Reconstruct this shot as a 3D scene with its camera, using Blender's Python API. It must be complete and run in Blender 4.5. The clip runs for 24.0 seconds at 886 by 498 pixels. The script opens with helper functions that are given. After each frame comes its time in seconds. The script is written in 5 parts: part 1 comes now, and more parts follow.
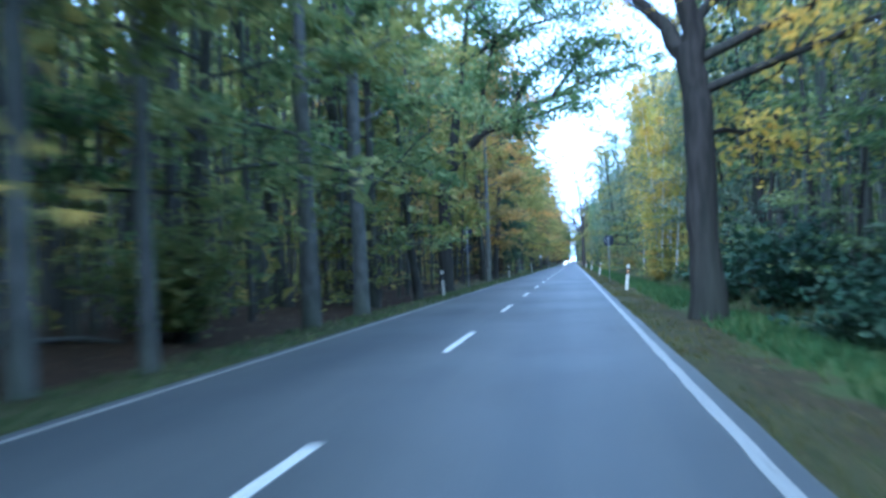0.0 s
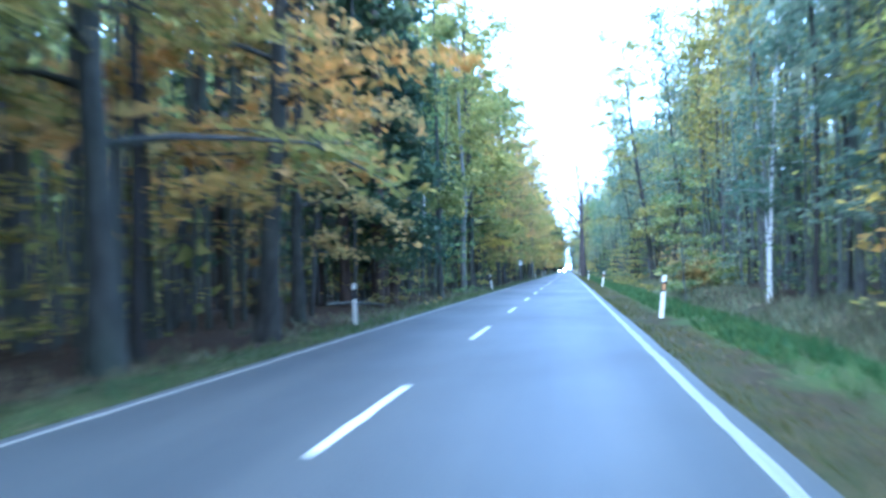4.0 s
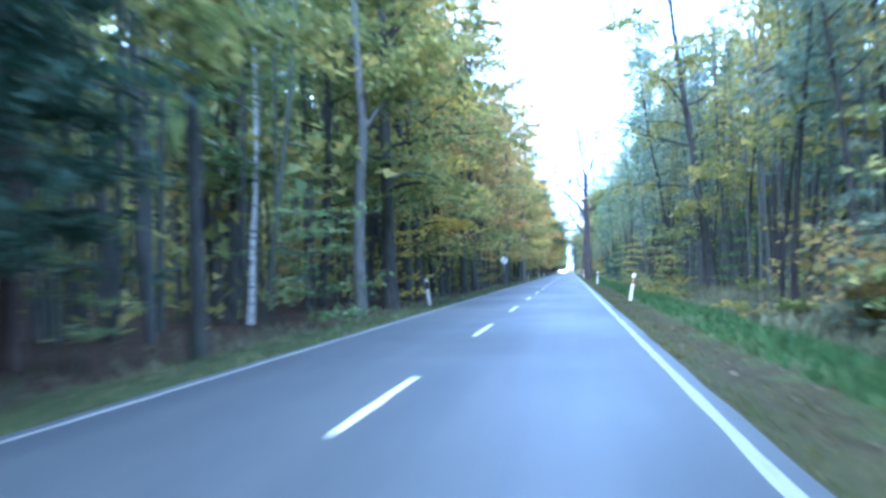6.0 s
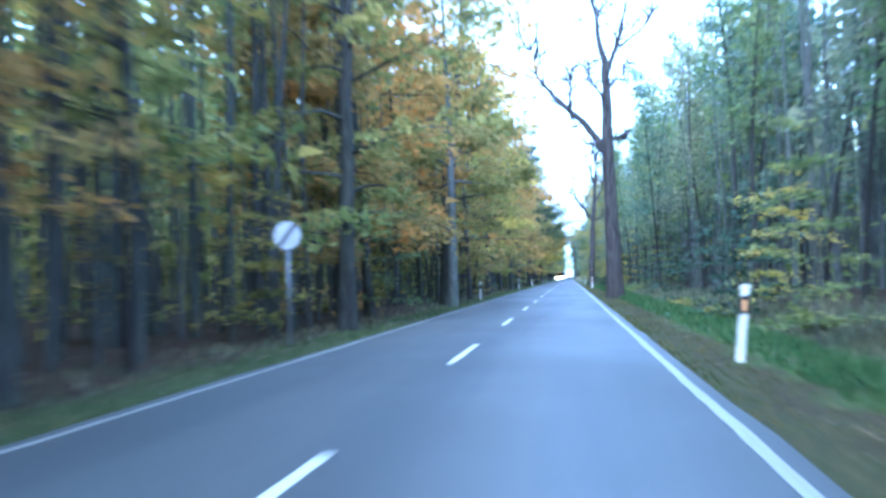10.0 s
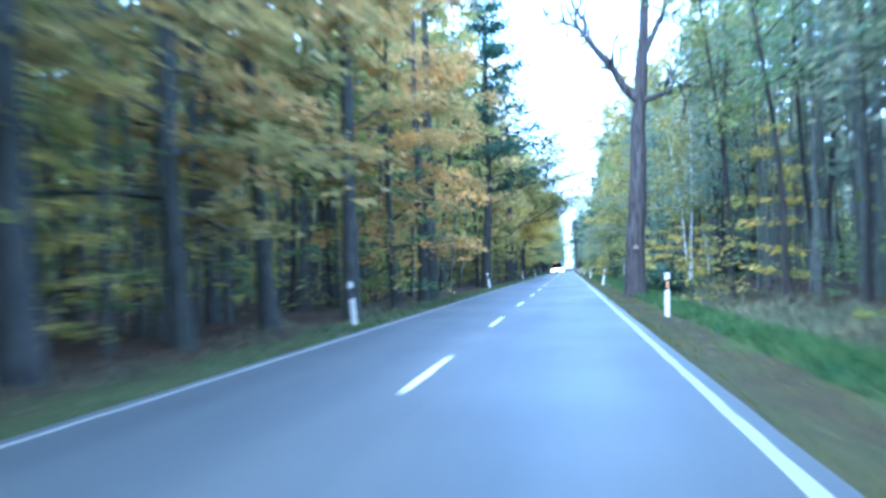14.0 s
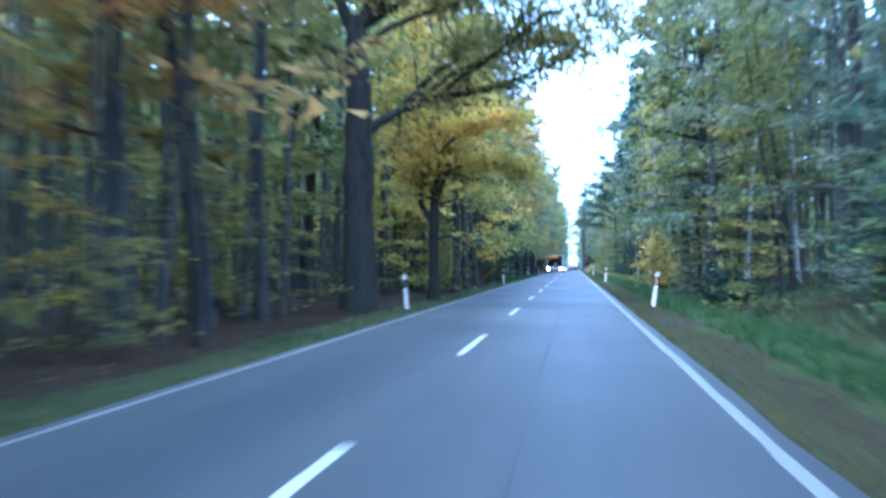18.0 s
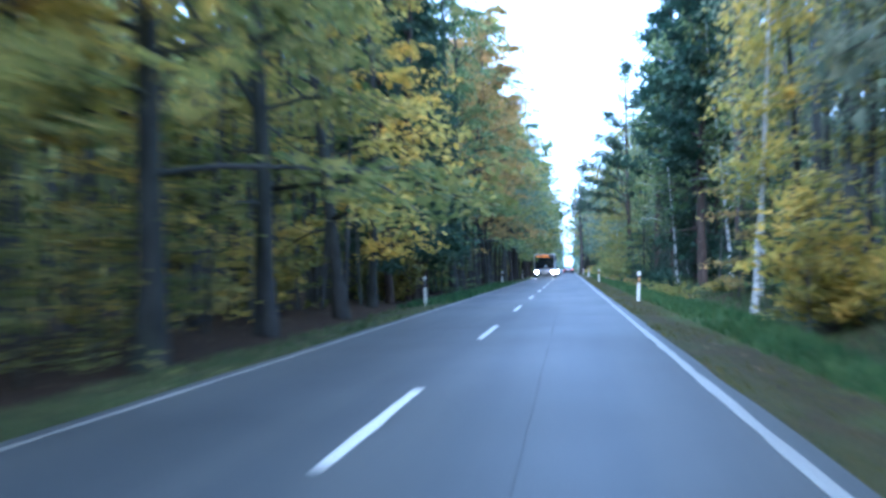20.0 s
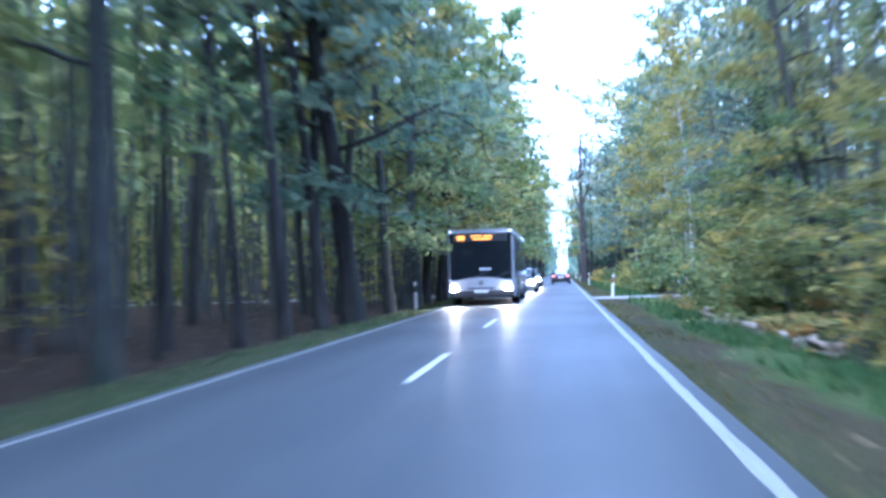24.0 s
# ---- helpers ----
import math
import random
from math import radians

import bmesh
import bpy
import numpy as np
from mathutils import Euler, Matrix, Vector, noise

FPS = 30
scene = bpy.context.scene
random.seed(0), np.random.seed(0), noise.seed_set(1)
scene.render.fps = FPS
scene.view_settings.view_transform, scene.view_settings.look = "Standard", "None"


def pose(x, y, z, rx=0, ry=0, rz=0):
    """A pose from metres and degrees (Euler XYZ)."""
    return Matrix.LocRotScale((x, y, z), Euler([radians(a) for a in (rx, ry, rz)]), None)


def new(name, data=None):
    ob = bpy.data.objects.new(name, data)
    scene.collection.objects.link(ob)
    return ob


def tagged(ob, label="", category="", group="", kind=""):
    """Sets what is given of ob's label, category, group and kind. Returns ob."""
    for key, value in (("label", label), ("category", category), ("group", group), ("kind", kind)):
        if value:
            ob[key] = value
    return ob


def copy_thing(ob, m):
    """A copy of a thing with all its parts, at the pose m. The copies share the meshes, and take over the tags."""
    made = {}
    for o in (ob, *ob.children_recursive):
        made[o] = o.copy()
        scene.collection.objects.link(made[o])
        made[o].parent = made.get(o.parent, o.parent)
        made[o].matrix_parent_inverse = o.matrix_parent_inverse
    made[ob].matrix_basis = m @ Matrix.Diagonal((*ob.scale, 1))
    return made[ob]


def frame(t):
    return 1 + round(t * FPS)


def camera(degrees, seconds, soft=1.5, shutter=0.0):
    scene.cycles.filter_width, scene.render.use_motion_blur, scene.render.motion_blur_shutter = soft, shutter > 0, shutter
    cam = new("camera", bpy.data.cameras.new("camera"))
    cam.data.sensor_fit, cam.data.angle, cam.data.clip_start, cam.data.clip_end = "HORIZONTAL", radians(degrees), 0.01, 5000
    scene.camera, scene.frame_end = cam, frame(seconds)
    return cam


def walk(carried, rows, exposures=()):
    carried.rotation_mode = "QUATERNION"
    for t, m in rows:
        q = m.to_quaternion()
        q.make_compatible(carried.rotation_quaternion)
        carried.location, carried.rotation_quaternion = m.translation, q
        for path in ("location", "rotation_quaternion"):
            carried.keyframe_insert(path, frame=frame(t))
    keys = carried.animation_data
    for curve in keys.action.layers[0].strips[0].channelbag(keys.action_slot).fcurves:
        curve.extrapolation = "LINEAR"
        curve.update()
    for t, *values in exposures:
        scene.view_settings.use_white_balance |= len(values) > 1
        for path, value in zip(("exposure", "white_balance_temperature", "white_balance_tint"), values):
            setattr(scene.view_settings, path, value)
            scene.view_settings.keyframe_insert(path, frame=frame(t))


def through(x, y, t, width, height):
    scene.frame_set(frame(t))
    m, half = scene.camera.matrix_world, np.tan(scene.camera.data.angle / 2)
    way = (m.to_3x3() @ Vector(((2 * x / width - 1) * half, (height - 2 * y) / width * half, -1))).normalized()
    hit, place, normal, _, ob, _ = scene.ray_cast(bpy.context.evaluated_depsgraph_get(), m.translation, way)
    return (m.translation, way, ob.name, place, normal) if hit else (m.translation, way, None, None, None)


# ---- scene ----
# ---------------------------------------------------------------- camera: seconds, x, y, z, pitch, roll, yaw
cam = camera(43.47, 24.0, soft=3.0, shutter=0.8)
PATH = [
    (0, 0.110, 3.98, 1.185, 0.83, 1.86, 6.70),
    (0.5, 0.101, 12.15, 1.182, 1.06, 1.79, 6.62),
    (1, 0.092, 20.33, 1.178, 1.26, 1.72, 6.57),
    (1.5, 0.083, 28.85, 1.161, 1.28, 2.12, 6.57),
    (2, 0.074, 37.38, 1.145, 1.42, 2.52, 6.58),
    (2.5, 0.064, 45.96, 1.150, 1.41, 2.26, 6.47),
    (3.5, 0.044, 63.20, 1.161, 1.31, 1.73, 6.48),
    (4.5, 0.024, 80.63, 1.172, 1.16, 1.20, 6.39),
    (5, 0.014, 89.47, 1.177, 1.21, 0.94, 6.39),
    (5.5, 0.045, 98.23, 1.163, 1.20, 1.21, 6.45),
    (6, 0.076, 107.10, 1.148, 1.24, 1.48, 6.53),
    (6.5, 0.070, 116.08, 1.153, 1.41, 1.76, 6.51),
    (7, 0.065, 125.20, 1.158, 1.38, 2.04, 6.49),
    (7.5, 0.079, 134.56, 1.159, 1.45, 1.77, 6.54),
    (8, 0.094, 144.10, 1.159, 1.49, 1.50, 6.53),
    (8.5, 0.076, 153.73, 1.168, 1.61, 1.55, 6.46),
    (9, 0.057, 163.55, 1.176, 1.58, 1.60, 6.44),
    (9.5, 0.014, 173.73, 1.155, 1.56, 1.60, 6.51),
    (10, -0.029, 184.10, 1.134, 1.60, 1.61, 6.49),
    (10.5, 0.036, 194.36, 1.151, 1.69, 1.67, 6.54),
    (11, 0.100, 204.80, 1.169, 1.72, 1.72, 6.56),
    (11.5, 0.077, 215.73, 1.166, 1.65, 1.70, 6.49),
    (12.5, 0.030, 238.05, 1.162, 1.43, 1.67, 6.52),
    (13.5, -0.016, 260.86, 1.158, 1.27, 1.64, 6.54),
    (14, -0.040, 272.40, 1.155, 1.14, 1.62, 6.47),
    (14.5, 0.009, 284.40, 1.133, 1.18, 2.19, 6.57),
    (15, -0.064, 295.70, 1.175, 1.12, 0.97, 6.46),
    (15.5, -0.054, 307.10, 1.174, 1.11, 1.09, 6.39),
    (16, -0.043, 318.50, 1.172, 1.07, 1.22, 6.43),
    (16.5, -0.065, 329.87, 1.169, 1.11, 1.19, 6.39),
    (17, -0.087, 341.20, 1.165, 1.04, 1.16, 6.45),
    (17.5, -0.107, 352.64, 1.183, 1.00, 0.91, 6.59),
    (18, -0.126, 364.00, 1.201, 0.90, 0.65, 6.67),
    (18.5, -0.163, 375.04, 1.185, 1.00, 0.87, 6.59),
    (19, -0.199, 386.00, 1.169, 1.01, 1.09, 6.45),
    (19.5, -0.185, 397.25, 1.169, 1.07, 1.17, 6.43),
    (20.5, -0.156, 419.56, 1.170, 1.09, 1.32, 6.46),
    (21.5, -0.128, 441.80, 1.172, 0.97, 1.47, 6.56),
    (22, -0.114, 453.00, 1.172, 1.18, 1.55, 6.48),
    (22.5, -0.046, 464.19, 1.164, 1.28, 1.64, 6.36),
    (23, 0.021, 475.60, 1.155, 1.30, 1.74, 6.18),
    (23.5, 0.048, 487.03, 1.157, 1.43, 1.73, 6.16),
    (24, 0.075, 498.90, 1.159, 1.36, 1.73, 6.17),
]
walk(cam, [(t, pose(x, y, z, 90 + pitch, roll, yaw)) for t, x, y, z, pitch, roll, yaw in PATH],
     exposures=[(0.0, 1.6, 4200, 4), (2.0, 1.72, 4250, 6), (4.5, 2.45, 4130, 7), (7.0, 2.33, 4280, 11), (8.0, 2.55, 4180, 8), (9.0, 2.45, 4100, 7), (10.0, 2.25, 4150, 8), (11.5, 2.53, 4080, 8), (14.0, 2.6, 4050, 6), (15.0, 2.12, 4130, 8),
                (16.0, 2.0, 4200, 10), (18.0, 2.15, 4100, 10), (19.0, 1.58, 4350, 10), (21.5, 2.35, 4100, 11), (23.0, 2.3, 4150, 13), (24.0, 2.3, 4270, 19)])

# ---------------------------------------------------------------- sky and sun: a pale overcast autumn afternoon
world = bpy.data.worlds.new("sky")
scene.world = world
world.use_nodes = True
wn, wl = world.node_tree.nodes, world.node_tree.links
sky = wn.new("ShaderNodeTexSky")
sky.sky_type, sky.sun_disc = "NISHITA", False
sky.sun_elevation, sky.sun_rotation = radians(50), radians(191)
sky.air_density, sky.dust_density, sky.ozone_density = 1.6, 4.0, 1.0
cloud = wn.new("ShaderNodeMixRGB")
cloud.inputs[0].default_value = 0.55
cloud.inputs[2].default_value = (13.0, 15.0, 18.5, 1)
wl.new(sky.outputs[0], cloud.inputs[1])
wl.new(cloud.outputs[0], wn["Background"].inputs[0])
wn["Background"].inputs[1].default_value = 0.108
sun = new("sun", bpy.data.lights.new("sun", "SUN"))
sun.data.energy, sun.data.angle, sun.data.color = 1.05, radians(35), (1.0, 0.97, 0.92)
sun.matrix_world = pose(0, 0, 60, 40, 0, -11)

# ---------------------------------------------------------------- materials


def material(name):
    m = bpy.data.materials.new(name)
    m.use_nodes = True
    return m, m.node_tree.nodes, m.node_tree.links, m.node_tree.nodes["Principled BSDF"]


def texture(n, l, scale, detail=6.0, stretch=None, use="Object"):
    c = n.new("ShaderNodeTexCoord")
    t = n.new("ShaderNodeTexNoise")
    t.inputs["Scale"].default_value, t.inputs["Detail"].default_value = scale, detail
    if stretch:
        mp = n.new("ShaderNodeMapping")
        mp.inputs["Scale"].default_value = stretch
        l.new(c.outputs[use], mp.inputs[0])
        l.new(mp.outputs[0], t.inputs[0])
    else:
        l.new(c.outputs[use], t.inputs[0])
    return t.outputs[0]


def ramp(n, l, source, stops):
    r = n.new("ShaderNodeValToRGB")
    e = r.color_ramp.elements
    while len(e) < len(stops):
        e.new(0.5)
    for k, (p, c) in zip(e, stops):
        k.position, k.color = p, (*c, 1)
    l.new(source, r.inputs[0])
    return r.outputs[0]


def mix(n, l, fac, a, b, mode="MIX"):
    m = n.new("ShaderNodeMixRGB")
    m.blend_type = mode
    for k, v in enumerate((fac, a, b)):
        if hasattr(v, "is_linked"):
            l.new(v, m.inputs[k])
        elif k == 0:
            m.inputs[0].default_value = v
        else:
            m.inputs[k].default_value = (*v, 1)
    return m.outputs[0]


def bump(n, l, p, height, strength, distance=0.02):
    b = n.new("ShaderNodeBump")
    b.inputs["Strength"].default_value, b.inputs["Distance"].default_value = strength, distance
    l.new(height, b.inputs["Height"])
    l.new(b.outputs[0], p.inputs["Normal"])


def surface(name, dark, light, scale, rough=0.8, bumps=0.3, stretch=None, metal=0.0, blotch=None, distance=0.02):
    """A two-scale surface: grain at one scale, stains at a tenth of it."""
    m, n, l, p = material(name)
    grain = texture(n, l, scale, 8, stretch)
    stain = texture(n, l, scale * 0.09, 4, stretch)
    col = ramp(n, l, grain, ((0.3, dark), (0.7, light)))
    worn = tuple(0.6 * a + 0.4 * b for a, b in zip(dark, light)) if blotch is None else blotch
    col = mix(n, l, ramp(n, l, stain, ((0.42, (0, 0, 0)), (0.62, (0.7, 0.7, 0.7)))), col, worn)
    l.new(col, p.inputs["Base Color"])
    p.inputs["Roughness"].default_value, p.inputs["Metallic"].default_value = rough, metal
    p.inputs["Specular IOR Level"].default_value = 0.2
    if bumps:
        bump(n, l, p, grain, bumps, distance)
    return m


def leaf_material(name, colours, through=0.45, rough=0.6, bright=1.9, dull=0.22):
    """Leaves: every leaf takes its own colour from the list, shifted a little from tree to tree."""
    m, n, l, p = material(name)
    g = n.new("ShaderNodeNewGeometry")
    mean = [sum(c[j] for c in colours) / len(colours) for j in range(3)]
    near = [tuple(0.5 * a + 0.5 * b for a, b in zip(c, mean)) for c in colours]
    grey = [sum(c) / 3 for c in near]
    dull += 0.09
    stops = [((k + 0.5) / len(near), tuple(min(bright * ((1 - dull) * a + dull * grey[k]), 0.9) for a in c)) for k, c in enumerate(near)]
    col = ramp(n, l, g.outputs["Random Per Island"], stops)
    info = n.new("ShaderNodeObjectInfo")
    tint = ramp(n, l, info.outputs["Random"], ((0.0, (0.72, 0.85, 0.8)), (0.5, (1, 1, 1)), (1.0, (1.2, 1.05, 0.8))))
    patch = ramp(n, l, texture(n, l, 0.35, 3), ((0.35, (0.7, 0.8, 0.75)), (0.65, (1.2, 1.1, 1.0))))
    clump = ramp(n, l, texture(n, l, 1.5, 2), ((0.36, (0.74, 0.82, 0.78)), (0.64, (1.16, 1.12, 1.05))))
    col = mix(n, l, 1.0, mix(n, l, 1.0, col, tint, "MULTIPLY"), patch, "MULTIPLY")
    col = mix(n, l, 1.0, col, clump, "MULTIPLY")
    l.new(col, p.inputs["Base Color"])
    p.inputs["Roughness"].default_value = rough
    p.inputs["Specular IOR Level"].default_value = 0.14
    t = n.new("ShaderNodeBsdfTranslucent")
    l.new(col, t.inputs[0])
    x = n.new("ShaderNodeMixShader")
    x.inputs[0].default_value = through
    l.new(p.outputs[0], x.inputs[1])
    l.new(t.outputs[0], x.inputs[2])
    l.new(x.outputs[0], n["Material Output"].inputs[0])
    return m


def glowing(name, colour, strength):
    m, n, l, p = material(name)
    p.inputs["Base Color"].default_value = (*colour, 1)
    p.inputs["Emission Color"].default_value = (*colour, 1)
    p.inputs["Emission Strength"].default_value = strength
    return m


def plain(name, colour, rough=0.5, metal=0.0, coat=0.0):
    m, n, l, p = material(name)
    grime = texture(n, l, 3.0, 5)
    l.new(ramp(n, l, grime, ((0.35, tuple(c * 0.82 for c in colour)), (0.65, colour))), p.inputs["Base Color"])
    p.inputs["Roughness"].default_value, p.inputs["Metallic"].default_value = rough, metal
    p.inputs["Coat Weight"].default_value = coat
    return m


def asphalt_material():
    m, n, l, p = material("asphalt")
    grain = texture(n, l, 60, 6)
    fine = ramp(n, l, grain, ((0.35, (0.041, 0.043, 0.041)), (0.65, (0.077, 0.081, 0.0775))))
    lane = texture(n, l, 1.0, 4, (0.9, 0.035, 1))
    patches = ramp(n, l, lane, ((0.35, (0.78, 0.8, 0.84)), (0.65, (1.15, 1.13, 1.1))))
    wet = texture(n, l, 0.25, 5, (1, 0.5, 1))
    l.new(mix(n, l, 1.0, fine, patches, "MULTIPLY"), p.inputs["Base Color"])
    l.new(ramp(n, l, wet, ((0.3, (0.5, 0.5, 0.5)), (0.7, (0.64, 0.64, 0.64)))), p.inputs["Roughness"])
    p.inputs["Specular IOR Level"].default_value = 0.1
    p.inputs["Coat Weight"].default_value, p.inputs["Coat Roughness"].default_value = 0.045, 0.34
    bump(n, l, p, grain, 0.3, 0.004)
    return m


def paint_material(name="road_paint", old=1.0):
    m, n, l, p = material(name)
    worn = texture(n, l, 22, 7)
    l.new(ramp(n, l, worn, ((0.33, (0.2 * old, 0.195 * old, 0.17 * old)), (0.52, (0.52 * old, 0.5 * old, 0.43 * old)))), p.inputs["Base Color"])
    p.inputs["Roughness"].default_value = 0.55
    bump(n, l, p, worn, 0.2, 0.003)
    return m


def ground_material():
    """Grass on the verges, brown leaf litter and soil under the trees."""
    m, n, l, p = material("verge_and_forest_floor")
    litter = ramp(n, l, texture(n, l, 9, 8), ((0.3, (0.011, 0.008, 0.006)), (0.5, (0.03, 0.018, 0.011)), (0.7, (0.075, 0.042, 0.021))))
    grass = ramp(n, l, texture(n, l, 14, 8), ((0.3, (0.024, 0.04, 0.011)), (0.7, (0.07, 0.09, 0.024))))
    c = n.new("ShaderNodeTexCoord")
    sep = n.new("ShaderNodeSeparateXYZ")
    l.new(c.outputs["Object"], sep.inputs[0])
    wob = n.new("ShaderNodeMath")
    wob.operation, wob.inputs[1].default_value = "MULTIPLY_ADD", 2.6
    l.new(texture(n, l, 0.6, 5), wob.inputs[0])
    l.new(sep.outputs[0], wob.inputs[2])
    span = n.new("ShaderNodeMapRange")
    span.inputs[1].default_value, span.inputs[2].default_value = -10.7, 13.3
    l.new(wob.outputs[0], span.inputs[0])
    bands = ((-6.4, 0.05), (-5.6, 0.5), (-4.6, 0.7), (0.9, 0.4), (1.6, 0.42), (2.2, 0.18), (2.8, 0.95), (4.2, 0.9), (5.2, 0.45), (7.0, 0.1))
    where = ramp(n, l, span.outputs[0], [((x + 12.0) / 24.0, (g, g, g)) for x, g in bands])
    l.new(mix(n, l, where, litter, grass), p.inputs["Base Color"])
    p.inputs["Roughness"].default_value = 0.95
    p.inputs["Specular IOR Level"].default_value = 0.1
    bump(n, l, p, texture(n, l, 14, 8), 0.6, 0.04)
    return m


ASPHALT, PAINT, GROUND = asphalt_material(), paint_material(), ground_material()
OLD_PAINT = paint_material("worn_edge_paint", 0.43)
GRAVEL = surface("gravel", (0.16, 0.15, 0.14), (0.34, 0.32, 0.29), 35, 0.9, 0.5)
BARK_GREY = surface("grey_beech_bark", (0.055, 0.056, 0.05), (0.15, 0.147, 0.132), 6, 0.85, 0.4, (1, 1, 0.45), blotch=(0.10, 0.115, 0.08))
# Darker copy of the beech bark; the forest's shade is in its colour.
BARK_BEECH_SHADED = surface("shaded_beech_bark", (0.026, 0.026, 0.023), (0.085, 0.08, 0.07), 6, 0.85, 0.5, (1, 1, 0.35), blotch=(0.048, 0.058, 0.038))
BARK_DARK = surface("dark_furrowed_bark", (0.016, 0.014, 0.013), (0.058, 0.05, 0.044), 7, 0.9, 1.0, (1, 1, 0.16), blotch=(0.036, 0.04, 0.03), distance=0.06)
BARK_STEM = surface("thin_stem_bark", (0.035, 0.035, 0.032), (0.11, 0.105, 0.095), 6, 0.85, 0.4, (1, 1, 0.3), blotch=(0.07, 0.08, 0.055))
BARK_PINE = surface("pine_bark", (0.035, 0.028, 0.024), (0.12, 0.085, 0.065), 8, 0.9, 0.8, (1, 1, 0.25))
BARK_DEAD = surface("dead_oak_bark", (0.018, 0.016, 0.016), (0.105, 0.09, 0.08), 8, 0.9, 1.0, (1, 1, 0.18), blotch=(0.055, 0.048, 0.044), distance=0.12)


def birch_material():
    m, n, l, p = material("white_birch_bark")
    marks = texture(n, l, 7, 5, (0.5, 0.5, 2.2))
    l.new(ramp(n, l, marks, ((0.36, (0.03, 0.03, 0.03)), (0.44, (0.55, 0.54, 0.51)), (0.8, (0.68, 0.67, 0.64)))), p.inputs["Base Color"])
    p.inputs["Roughness"].default_value = 0.7
    bump(n, l, p, marks, 0.3, 0.01)
    return m


BARK_BIRCH = birch_material()
LEAVES = {
    "green": leaf_material("green_leaves", [(0.035, 0.06, 0.02), (0.06, 0.09, 0.026), (0.09, 0.12, 0.032), (0.12, 0.145, 0.036), (0.18, 0.175, 0.045)], through=0.5, bright=2.5),
    "olive": leaf_material("olive_turning_leaves", [(0.065, 0.08, 0.02), (0.11, 0.12, 0.027), (0.17, 0.16, 0.033), (0.26, 0.21, 0.042), (0.31, 0.22, 0.046)], through=0.55, bright=1.9, dull=0.1),
    "yellow": leaf_material("yellow_autumn_leaves", [(0.12, 0.13, 0.03), (0.25, 0.22, 0.04), (0.36, 0.27, 0.04), (0.42, 0.31, 0.05), (0.33, 0.22, 0.04)], through=0.62, bright=1.95, dull=0.05),
    "orange": leaf_material("orange_beech_leaves", [(0.12, 0.11, 0.035), (0.2, 0.15, 0.045), (0.27, 0.175, 0.055), (0.34, 0.18, 0.045), (0.24, 0.125, 0.035)], through=0.58, bright=2.05, dull=0.05),
    "blue": leaf_material("blue_green_leaves", [(0.042, 0.06, 0.037), (0.058, 0.085, 0.05), (0.078, 0.108, 0.06), (0.10, 0.13, 0.068), (0.155, 0.164, 0.075)], through=0.55, bright=2.75, dull=0.46),
    # Conifer needles; on leafy undergrowth this dark colour paints in the shade.
    "needle": leaf_material("needles_and_shaded_leaves", [(0.014, 0.03, 0.02), (0.02, 0.042, 0.026), (0.03, 0.055, 0.03), (0.04, 0.07, 0.04)], 0.3, bright=2.0),
}
GRASS = leaf_material("verge_grass", [(0.03, 0.08, 0.032), (0.044, 0.115, 0.042), (0.066, 0.14, 0.048), (0.11, 0.15, 0.055)], 0.4, bright=1.12, dull=0.07)
GRASS_DULL = leaf_material("shaded_verge_grass", [(0.04, 0.075, 0.02), (0.06, 0.105, 0.028), (0.10, 0.13, 0.04), (0.14, 0.13, 0.055)], 0.4, bright=1.5)
GRASS_OLIVE = leaf_material("trodden_verge_grass", [(0.055, 0.085, 0.022), (0.075, 0.105, 0.025), (0.11, 0.12, 0.035), (0.13, 0.11, 0.045)], 0.4, bright=1.2)
DRY = leaf_material("dry_grass", [(0.12, 0.12, 0.06), (0.2, 0.17, 0.09), (0.26, 0.22, 0.12), (0.09, 0.11, 0.05)], 0.3, bright=1.15)
LITTER = leaf_material("fallen_leaves", [(0.08, 0.05, 0.03), (0.16, 0.09, 0.045), (0.26, 0.15, 0.06), (0.36, 0.24, 0.09), (0.2, 0.12, 0.07)], 0.1, bright=0.85)

# ---------------------------------------------------------------- mesh helpers


def link(name, data, mat, parent=None, label=""):
    ob = new(name, data)
    if mat is not None and not data.materials:
        data.materials.append(mat)
    if parent is not None:
        ob.parent = parent
    if label:
        ob["label"] = label
    return ob


def part(name, bm, mat, parent=None, label="", smooth=False):
    """Links a bmesh as one mesh object under a thing."""
    me = bpy.data.meshes.new(name)
    for f in bm.faces:
        f.smooth = smooth
    bm.to_mesh(me)
    bm.free()
    return link(name, me, mat, parent, label)


def empty(name, m=None):
    ob = new(name)
    ob.empty_display_size = 0.2
    if m is not None:
        ob.matrix_basis = m
    return ob


def box(x0, x1, y0, y1, z0, z1, bevel=0.0, segments=2):
    bm = bmesh.new()
    bmesh.ops.create_cube(bm, size=1)
    for v in bm.verts:
        v.co = Vector(((x0 + x1) / 2 + v.co.x * (x1 - x0), (y0 + y1) / 2 + v.co.y * (y1 - y0), (z0 + z1) / 2 + v.co.z * (z1 - z0)))
    if bevel:
        bmesh.ops.bevel(bm, geom=bm.edges[:], offset=bevel, segments=segments, affect="EDGES", profile=0.6)
    return bm


